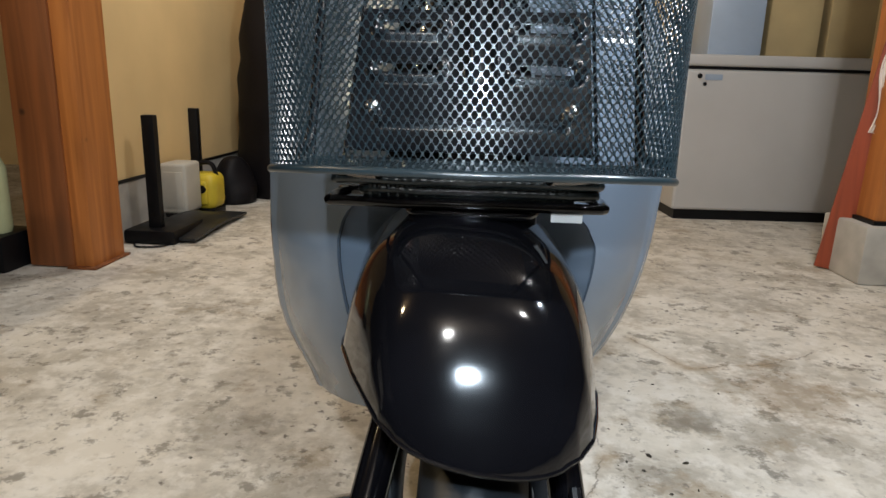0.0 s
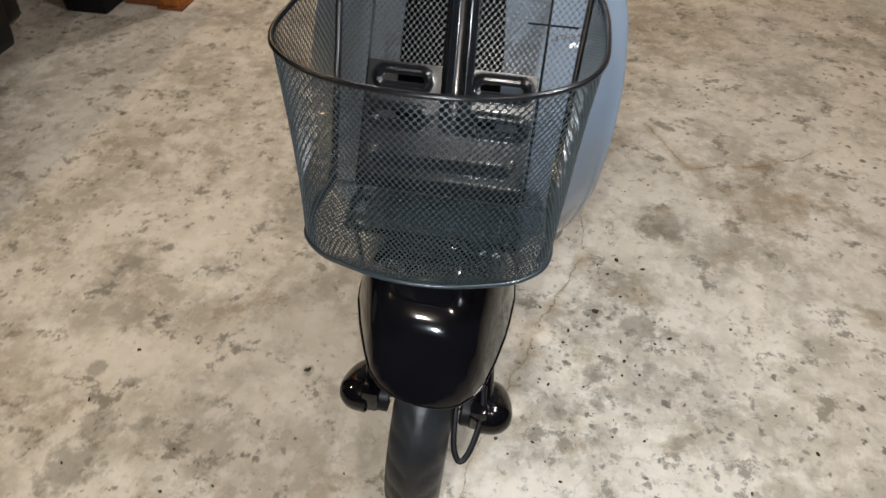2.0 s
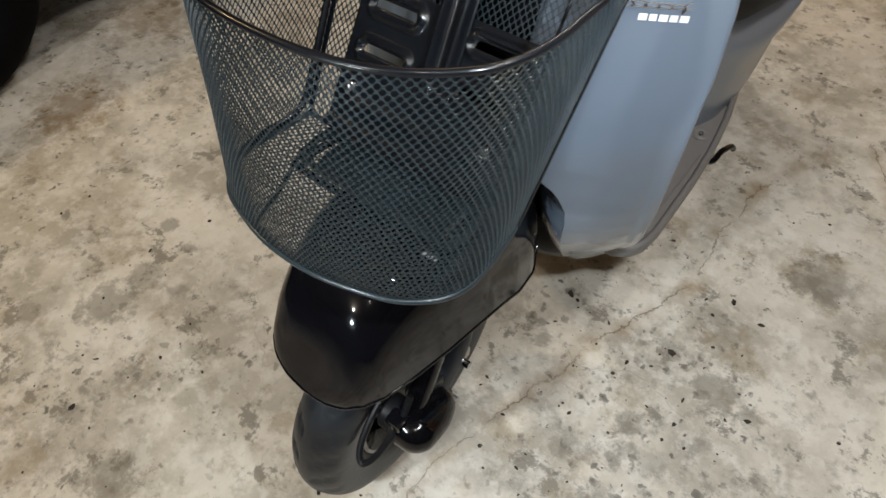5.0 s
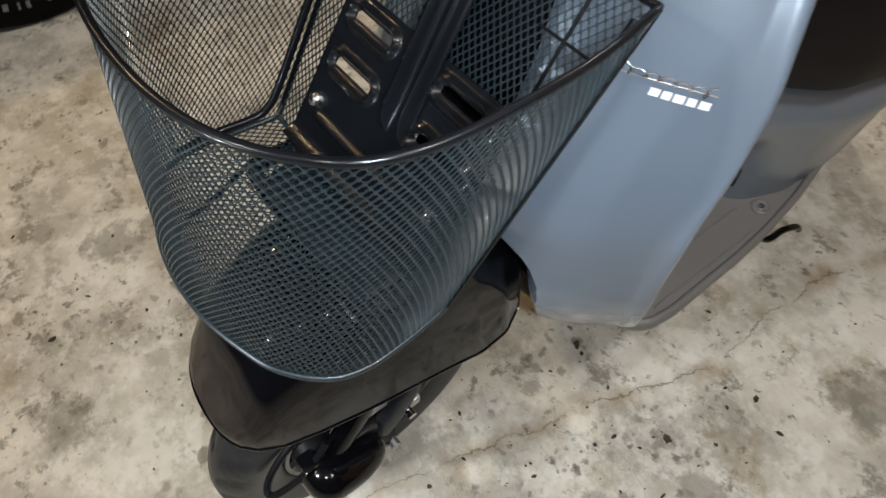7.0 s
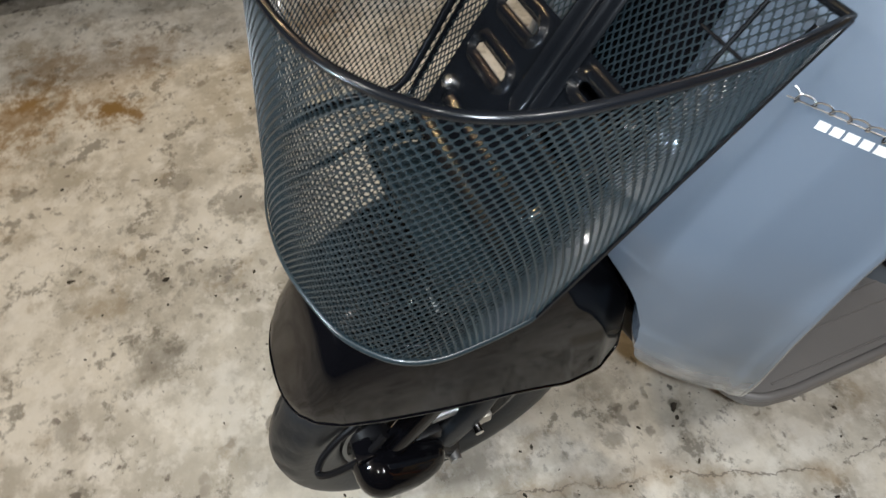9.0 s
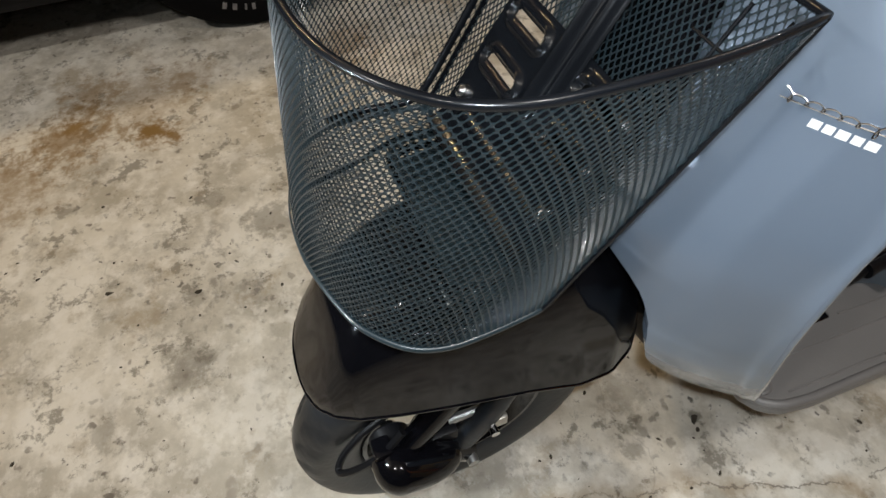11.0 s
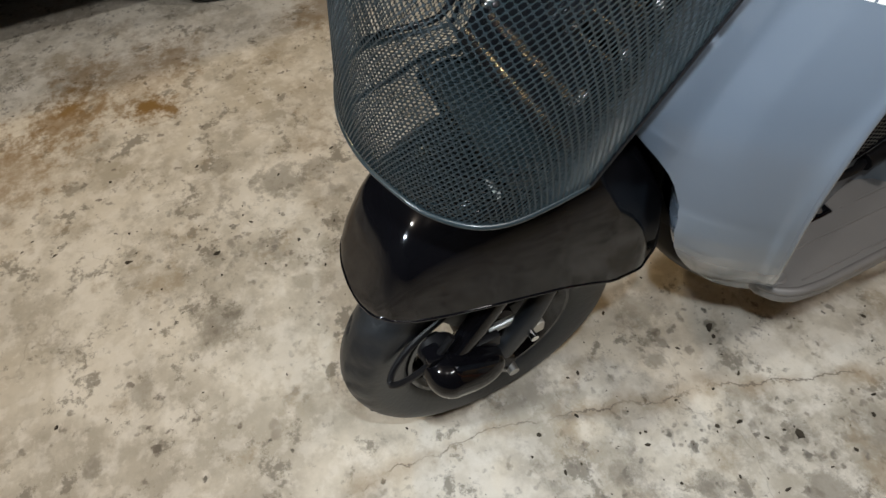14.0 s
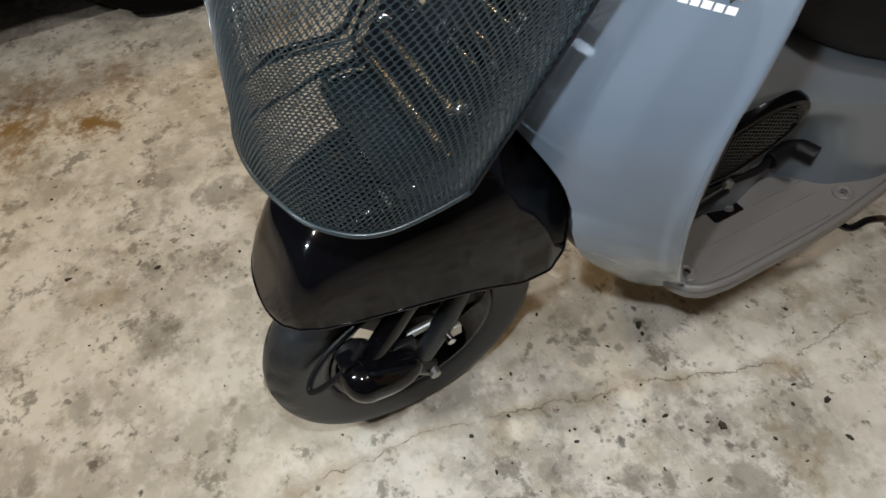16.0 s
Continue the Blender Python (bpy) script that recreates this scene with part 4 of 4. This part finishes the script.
def fork():
    for s in (-1, 1):
        x = 0.012 + s * 0.082
        leg = part("fork_leg", bar(spline([(x - s * 0.022, 0.05, 0.46), (x - s * 0.008, -0.02, 0.395), (x + s * 0.006, -0.094, 0.318)], 8), 0.0155, 18), BLACK_GLOSS, scooter, "gloss black fork leg")
        part("link_arm", bar(spline([(x - s * 0.004, -0.097, 0.312), (x - s * 0.006, -0.045, 0.262), (x - s * 0.006, 0.0, 0.212)], 6), [0.017] * 13, 14), BLACK_GLOSS, leg)
        part("spring_arm", bar(spline([(x - s * 0.010, -0.005, 0.245), (x - s * 0.008, 0.035, 0.315), (x - s * 0.022, 0.08, 0.39)], 6), 0.0155, 14), RUBBER, leg, "dark rubber-sleeved spring arm")
        part("link_plate", cube(x - 0.006, x + 0.006, -0.052, -0.018, 0.298, 0.322, bevel=0.003), BLACK_PLASTIC, leg)
        part("spring_tab", cube(x - 0.005, x + 0.004, 0.03, 0.052, 0.274, 0.297, bevel=0.003), ALLOY, leg, "pale bare-metal tab")
        if s > 0:
            part("pinch_bolt", bar([(x - 0.010, 0.028, 0.292), (x + s * 0.018, 0.028, 0.292)], 0.006, 10), CHROME, leg)
        # rounded cover over the pivot
        cap = spline([(0.0, 0.038, 0), (0.014, 0.035, 0), (0.025, 0.026, 0), (0.031, 0.014, 0), (0.0325, 0.0, 0), (0.030, -0.010, 0), (0.0, -0.014, 0)], 5)
        bm = lathe([(max(q.x, 0.0), s * q.y) for q in cap], (x + s * 0.014, -0.098, 0.318), "X", 64)
        for v in bm.verts:
            if v.co.y > -0.098:
                v.co.y = -0.098 + (v.co.y + 0.098) * 2.4
                v.co.z -= (v.co.y + 0.098) * 0.45
            v.co.z = 0.318 + (v.co.z - 0.318) * 0.9
        part("pivot_cover", bm, BLACK_GLOSS, leg, "gloss black rounded pivot cover")
        part("pivot_boss", lathe([(0.0, -0.024), (0.022, -0.024), (0.025, -0.021), (0.025, 0.022), (0.0, 0.022)], (x - s * 0.004, -0.098, 0.318), "X", 24), BLACK_PLASTIC, leg)
        part("pivot_bolt", lathe([(0.0, 0.0), (0.010, 0.0), (0.010, 0.012), (0.0, 0.013)], (x - s * 0.030 - 0.006, -0.096, 0.32), "X", 12), CHROME, leg)
        part("clamp", cube(x - 0.013, x + 0.013, -0.124, -0.10, 0.305, 0.352, bevel=0.006), BLACK_GLOSS, leg)
    part("brake_cable", bar(spline([(0.095, -0.085, 0.37), (0.099, -0.118, 0.335), (0.090, -0.155, 0.30), (0.078, -0.168, 0.287), (0.066, -0.155, 0.30), (0.060, -0.12, 0.33), (0.058, -0.07, 0.36)], 8), 0.0048, 8), BLACK_PLASTIC, scooter)
    part("brake_lever", bar(spline([(0.072, -0.02, 0.292), (0.075, 0.01, 0.298), (0.078, 0.045, 0.30)], 5), 0.006, 10), DULL_METAL, scooter)


fork()
STEER["on"] = False


DECK_Y = [0.37, 0.385, 0.405, 0.45, 0.60, 0.68, 0.78, 0.90]
DECK_W = [0.150, 0.176, 0.190, 0.196, 0.194, 0.189, 0.176, 0.150]


def footboard():
    def deck(u, v):
        y = 0.37 + 0.53 * v
        return Vector((CX + (2 * u - 1) * np.interp(y, DECK_Y, DECK_W), y, 0.252 + 0.014 * v))
    fb = part("footboard", sheet(deck, 20, 40), MAT_PLASTIC, scooter, "grey-brown ribbed plastic footboard")
    solid(fb, 0.022, -1, 0.006)
    for s in (-1, 1):
        rail = [(CX + s * (np.interp(y, DECK_Y, DECK_W) - 0.005), y, 0.2545 + 0.026 * (y - 0.37)) for y in np.linspace(0.372, 0.898, 40)]
        part("side_rail", bar(rail, 0.0065, 10), MAT_PLASTIC, fb)
        for x, y0, y1 in ((0.095, 0.575, 0.68), (0.125, 0.43, 0.68), (0.172, 0.43, 0.66)):
            part("rib", bar([(CX + s * x, y, 0.2525 + 0.026 * (y - 0.37)) for y in np.linspace(y0, y1, 6)], 0.0016, 6), MAT_PLASTIC, fb)
        for y in (0.402, 0.712):
            z = 0.2525 + 0.026 * (y - 0.37)
            part("screw_cup", lathe([(0.0, 0.0012), (0.009, 0.0012), (0.013, 0.003), (0.016, 0.0015), (0.017, -0.004)], (CX + s * 0.149, y, z), "Z", 20), MAT_PLASTIC, fb)
            part("screw", lathe([(0.0, 0.006), (0.005, 0.005), (0.0065, 0.001)], (CX + s * 0.149, y, z), "Z", 12), CHROME, fb)
        latch = part("latch_recess", cube(CX + s * 0.084 - 0.013, CX + s * 0.084 + 0.013, 0.503, 0.562, 0.2525, 0.2585, bevel=0.005, seg=3), BLACK_GLOSS, fb, "black hook recess")
        part("hook", lathe([(0.0, 0.006), (0.006, 0.005), (0.009, 0.0)], (CX + s * 0.082, 0.54, 0.2585), "Z", 14), DULL_METAL, latch)


footboard()


def rear_body():
    """Under-seat cover: waisted at the footboard, swelling towards the tail."""
    def side(u, v):
        y = 0.46 + 1.01 * v
        top = np.interp(y, [0.46, 0.50, 0.585, 0.66, 0.8, 1.0, 1.47], [0.615, 0.60, 0.55, 0.525, 0.49, 0.49, 0.6])
        wide = np.interp(y, [0.46, 0.48, 0.50, 0.55, 0.62, 0.70, 0.78, 0.86, 0.95, 1.1, 1.47], [0.03, 0.062, 0.075, 0.086, 0.098, 0.128, 0.158, 0.178, 0.188, 0.19, 0.12])
        foot = np.interp(y, [0.46, 0.54, 0.60, 0.63, 0.66, 0.70, 0.77, 0.84, 0.95, 1.47], [0.06, 0.085, 0.066, 0.058, 0.070, 0.120, 0.150, 0.156, 0.165, 0.12])
        low = np.interp(y, [0.46, 0.84, 0.90, 0.97, 1.05, 1.47], [0.255, 0.262, 0.285, 0.37, 0.43, 0.5])
        a = math.pi * u
        c, s = math.cos(a), math.sin(a)
        h = abs(s) ** 0.75
        w = foot + (wide - foot) * min(1.0, h / 0.6) ** 2.4 if h < 0.6 else wide
        return Vector((CX - w * math.copysign(min(1.0, abs(c) / 0.8) ** 0.8, c), y, low + (top - low) * h))
    body = part("rear_cover", sheet(side, 60, 60), PAINT_REAR_COPY, scooter, "grey-blue painted rear cover")
    solid(body, 0.004, -1)

    # seat
    def pad(u, v):
        y = 0.47 + 0.90 * v
        e = max(0.12, (1 - abs(2 * v - 1) ** 6) ** 0.5)
        w = np.interp(y, [0.47, 0.50, 0.585, 0.65, 0.75, 0.88, 1.0, 1.37], [0.06, 0.085, 0.105, 0.128, 0.168, 0.197, 0.205, 0.15])
        low = np.interp(y, [0.47, 0.50, 0.585, 0.65, 0.75, 0.9, 1.37], [0.61, 0.598, 0.53, 0.50, 0.462, 0.445, 0.55])
        high = np.interp(y, [0.47, 0.60, 0.8, 1.1, 1.37], [0.66, 0.71, 0.725, 0.74, 0.76])
        a = 2 * math.pi * u
        c, s = math.cos(a), math.sin(a)
        mid, half = (low + high) / 2, (high - low) / 2 * e
        return Vector((CX + w * e * math.copysign(abs(c) ** 0.45, c), y, mid + half * math.copysign(abs(s) ** 0.6, s)))
    part("seat", sheet(pad, 48, 44), VINYL, scooter, "black vinyl seat")

    # oval black grille with a fine mesh of holes
    for s in (1, -1):
        c = Vector((CX + s * 0.087, 0.510, 0.412))
        m = Matrix.Translation(c) @ Matrix.Rotation(-s * 0.16, 4, "Z") @ Matrix.Rotation(radians(31), 4, "X")
        bm = lathe([(0.0, 0.003), (0.80, 0.004), (0.88, 0.009), (0.96, 0.008), (1.0, 0.0), (1.0, -0.03), (0.0, -0.03)], (0, 0, 0), "X", 48)
        for v in bm.verts:
            v.co.y *= 0.100
            v.co.z *= 0.044
            v.co.x *= s
        bmesh.ops.transform(bm, matrix=m, verts=bm.verts)
        gr = part("side_grille", bm, BLACK_GLOSS, scooter, "black oval grille")

        def lace(u, v, m=m, s=s):
            return m @ Vector((s * 0.0065, (2 * u - 1) * 0.078, (2 * v - 1) * 0.034))
        turn = m.inverted()
        net_part("mesh", lace, 20, 15, BASKET_STEEL, gr, 0.66, 0.002, keep=lambda p, q=turn: ((q @ p).y / 0.079) ** 2 + ((q @ p).z / 0.0345) ** 2 < 1)
        # folding pedal with knurled rubber
        lever = part("kick_pedal", bar(spline([(CX + s * 0.079, 0.455, 0.325), (CX + s * 0.081, 0.502, 0.328), (CX + s * 0.086, 0.569, 0.33), (CX + s * 0.076, 0.606, 0.33)], 6), 0.0065, 12), BLACK_PLASTIC, scooter, "black steel pedal with a knurled rubber sleeve")
        sleeve = spline([(CX + s * 0.077, 0.597, 0.330), (CX + s * 0.073, 0.625, 0.332), (CX + s * 0.078, 0.650, 0.332), (CX + s * 0.108, 0.664, 0.330)], 8)
        part("rubber_sleeve", bar(sleeve, [0.0155 + 0.0007 * (k % 2) for k in range(len(sleeve))], 16), BLACK_PLASTIC, lever)
        part("pivot", lathe([(0.0, -0.010), (0.009, -0.008), (0.010, 0.0), (0.009, 0.008), (0.0, 0.010)], (CX + s * 0.083, 0.51, 0.33), "X", 16), DULL_METAL, lever)
        part("hinge_arm", bar(spline([(CX + s * 0.082, 0.45, 0.305), (CX + s * 0.082, 0.48, 0.312), (CX + s * 0.083, 0.51, 0.322)], 6), 0.012, 12), BLACK_PLASTIC, lever)
    part("stand_arm", bar(spline([(CX + 0.15, 0.69, 0.228), (CX + 0.185, 0.708, 0.214), (CX + 0.192, 0.74, 0.221), (CX + 0.200, 0.772, 0.214), (CX + 0.203, 0.785, 0.200)], 6), 0.006, 10), BLACK_GLOSS, scooter, "black side stand arm")


rear_body()


def rear_wheel():
    r, cy = 0.2, 1.18
    w = part("rear_wheel", lathe([(0.02, -0.05), (0.06, -0.04), (0.13, -0.03), (0.135, 0.0), (0.13, 0.03), (0.06, 0.04), (0.02, 0.05)], (CX, cy, r), "X", 40), BLACK_PLASTIC, scooter)
    prof = [(0.13, -0.035), (0.162, -0.046), (0.185, -0.04), (0.2, 0.0), (0.185, 0.04), (0.162, 0.046), (0.13, 0.035)]
    part("tyre", lathe([(q.x, q.y) for q in spline([(a, b, 0) for a, b in prof], 4)], (CX, cy, r), "X", 56, True), RUBBER, w)


rear_wheel()


# ---- the mesh basket ----
basket = thing("wire_basket", (0.015, 0.03, 0.61), "dark grey expanded-metal front basket bolted before the leg shield", "basket")
BOTTOM = [(0.150, 0.05), (0.156, 0.0), (0.157, -0.04), (0.147, -0.071), (0.118, -0.099), (0.08, -0.114), (0.04, -0.124), (0.0, -0.127)]
RIM = [(0.169, 0.213), (0.184, 0.138), (0.188, 0.06), (0.185, 0.01), (0.171, -0.027), (0.148, -0.052), (0.122, -0.07), (0.092, -0.083), (0.05, -0.092), (0.0, -0.095)]
LOW_Z = 0.61


def outline(half, cx, zf):
    right = [(cx + w, y, zf(y)) for w, y in half]
    left = [(cx - w, y, zf(y)) for w, y in half[-2::-1]]
    return spline(right + left, 8)


def low_at(y):
    """Height of the basket floor, rising a little to the front."""
    return LOW_Z + 0.012 * min(1.0, max(0.0, (-0.03 - y) / 0.09))


RIM_Z = lambda y: 0.856 - 0.009 * (y + 0.096) / 0.306
N = 98
LOW_LINE = even(outline(BOTTOM, 0.010, low_at), N * 4)
RIM_LINE = even(outline([(w * 0.98, y) for w, y in RIM], 0.009, RIM_Z), N * 4)


def along(line, u):
    s = u * (len(line) - 1)
    i = min(int(s), len(line) - 2)
    return line[i].lerp(line[i + 1], s - i)


def wall(u, v):
    return along(LOW_LINE, u).lerp(along(RIM_LINE, u), v)


def rear(u, v):
    a = LOW_LINE[-1].lerp(LOW_LINE[0], u)
    b = RIM_LINE[-1].lerp(RIM_LINE[0], u)
    return a.lerp(b, v)


def floor_pan(u, v):
    y = -0.1275 + 0.1775 * v
    w = np.interp(-y, [-b for a, b in BOTTOM], [a for a, b in BOTTOM])
    return Vector((0.010 + (2 * u - 1) * w, y, low_at(y) + 0.001))


net_part("mesh_wall", wall, N, 54, BASKET, basket, 0.79)
# the back's net is cut away behind the pressed plate
net_part("mesh_back", rear, 40, 57, BASKET, basket, keep=lambda p: abs(p.x - 0.006) > 0.108 or p.z > 0.742)
net_part("mesh_floor", floor_pan, 40, 37, BASKET, basket)
part("rim_wire", bar(RIM_LINE[::4] + [RIM_LINE[-1].lerp(RIM_LINE[0], k / 10) for k in range(1, 10)], 0.0034, 10, True), BASKET_STEEL, basket, "rounded steel rim")
part("bottom_wire", bar(LOW_LINE[::4] + [LOW_LINE[-1].lerp(LOW_LINE[0], k / 10) for k in range(1, 10)], 0.0031, 10, True), BASKET, basket)
for u in (0.0, 1.0):
    part("corner_wire", bar([wall(u, v) for v in np.linspace(0, 1, 8)], 0.003, 8), BASKET_STEEL, basket)


def inside(u, s, lift=0.0):
    """A place on the back wall: u across in metres, s up the slope in metres."""
    a, b = Vector((0.006, 0.05, LOW_Z)), Vector((0.008, 0.213, RIM_Z(0.213)))
    d = (b - a).normalized()
    n = Vector((0, -d.z, d.y))
    return a + d * s + Vector((u, 0, 0)) + n * lift


def back_plate():
    half, s0, s1 = 0.113, 0.002, 0.170
    slots = [(0.002 + sx * 0.066, sy) for sx in (-1, 1) for sy in (0.099, 0.148)]
    nu, ns = 96, 72

    def inside_slot(u, s, grow=0.0):
        for cx, cs in slots:
            du = max(0.0, abs(u - cx) - 0.024)
            if math.hypot(du, s - cs) < 0.0048 + grow:
                return True
        return False

    def face(a, b):
        u, s = (2 * a - 1) * half, s0 + (s1 - s0) * b
        lift = 0.004
        for cx, cs in slots:
            d = math.hypot(max(0.0, abs(u - cx) - 0.024), s - cs)
            lift += 0.005 * math.exp(-((d - 0.0115) / 0.0032) ** 2)
        lift += 0.005 * math.exp(-((s - 0.040) / 0.005) ** 2) * min(1.0, max(0.0, (0.092 - abs(u)) / 0.008))
        if s < 0.022:
            lift += 0.012 * ((0.022 - s) / 0.02) ** 2
        return inside(u, s, lift)
    pl = part("back_plate", sheet(face, nu, ns, lambda a, b: not inside_slot((2 * a - 1) * half, s0 + (s1 - s0) * b)), BASKET_STEEL, basket, "pressed steel plate with four slots")
    solid(pl, 0.0014)

    def rib(a, b):
        w = (2 * a - 1)
        return inside(0.012 - 0.008 * b + w * 0.021, 0.082 + 0.188 * b, 0.0045 + (0.011 * math.exp(-((abs(w) - 0.6) / 0.22) ** 2) + 0.001) * min(1, b * 9) ** 0.7)
    solid(part("centre_rib", sheet(rib, 24, 40), BASKET_STEEL, basket, "raised centre strap"), 0.0014)
    for u, s in ((-0.094, 0.053), (0.093, 0.053), (0.004, 0.262)):
        ends = [inside(u, s, h) for h in (0.004, 0.0085, 0.0115, 0.0132, 0.0138)]
        part("bolt", tube(bmesh.new(), ends, [0.0082, 0.0080, 0.0066, 0.0040, 0.0008], 18), CHROME, basket, "bright dome bolt")
    for u in (-0.115, 0.117):
        part("back_wire", bar([inside(u, s, 0.001) for s in np.linspace(0.0, 0.270, 8)], 0.0018, 8), BASKET_STEEL, basket)
    part("cross_wire", bar([inside(u, 0.235, 0.001) for u in np.linspace(0.09, 0.155, 5)], 0.0014, 6), BASKET_STEEL, basket)


back_plate()
for s in (-1, 1):
    side = [wall(0.5 + s * 0.481, 0.985), wall(0.5 + s * 0.477, 0.5), wall(0.5 + s * 0.472, 0.16), wall(0.5 + s * 0.462, 0.075), wall(0.5 + s * 0.435, 0.05), wall(0.5 + s * 0.36, 0.05), wall(0.5 + s * 0.29, 0.05)]
    part("side_bar", bar([p + Vector((s * 0.0055, 0, 0)) for p in spline(side, 6)], 0.0042, 10), BASKET_STEEL, basket, "thick bent steel side bar")
for side_x in (-1, 1):
    part("floor_wire", bar(spline([(0.007 + side_x * 0.058, -0.112, LOW_Z + 0.008), (0.007 + side_x * 0.085, -0.05, LOW_Z), (0.007 + side_x * 0.108, 0.0, LOW_Z - 0.003), (0.007 + side_x * 0.108, 0.05, LOW_Z - 0.003)], 5), 0.0028, 8), BASKET_STEEL, basket)


def bracket():
    """Stacked flat straps with rounded ends that carry the basket."""
    b = thing("basket_bracket", (0.012, 0.03, 0.57), "black steel strap bracket under the basket", "bracket")

    def strap(x0, x1, z, y0, y1, r=0.0045, tall=1.0):
        m = (y0 + y1) / 2
        bm = bar(spline([(x0 + 0.02, y0, z), (x0 + 0.006, y0 + 0.008, z), (x0, m, z), (x0 + 0.006, y1 - 0.008, z), (x0 + 0.02, y1, z), (x1 - 0.02, y1, z), (x1 - 0.006, y1 - 0.008, z), (x1, m, z), (x1 - 0.006, y0 + 0.008, z), (x1 - 0.02, y0, z)], 4, True), r, 12, True)
        for v in bm.verts:
            v.co.z = z + (v.co.z - z) * tall
        return bm
    part("upper_strap", strap(-0.107, 0.120, 0.6005, -0.006, 0.05), BASKET, b)
    part("middle_strap", strap(-0.085, 0.118, 0.5915, -0.003, 0.05), BASKET, b)
    part("lower_strap", strap(-0.112, 0.124, 0.5815, -0.008, 0.055, 0.005, 0.9), BLACK_GLOSS, b, "gloss black lower strap")
    # ribbed plate between the straps: a row of fine upright teeth
    plate = part("plate", cube(-0.082, 0.098, -0.004, 0.05, 0.5835, 0.5985, bevel=0.002), BASKET, b)
    bm = bmesh.new()
    for k in range(44):
        x = -0.076 + 0.0039 * k
        box(bm, x, x + 0.002, -0.0062, -0.0035, 0.5865 + 0.002 * (k % 2), 0.5962)
    part("tooth_row", bm, BASKET, plate)
    part("hanger", strap(-0.045, 0.068, 0.5735, -0.010, 0.045, 0.0035), BLACK_GLOSS, b)
    part("stem", cube(0.0, 0.07, 0.02, 0.08, 0.545, 0.586, bevel=0.008), BLACK_PLASTIC, b)
    part("tag", cube(0.078, 0.104, -0.0150, -0.0115, 0.571, 0.5775), WHITE_ENAMEL, b, "small white tag")


bracket()
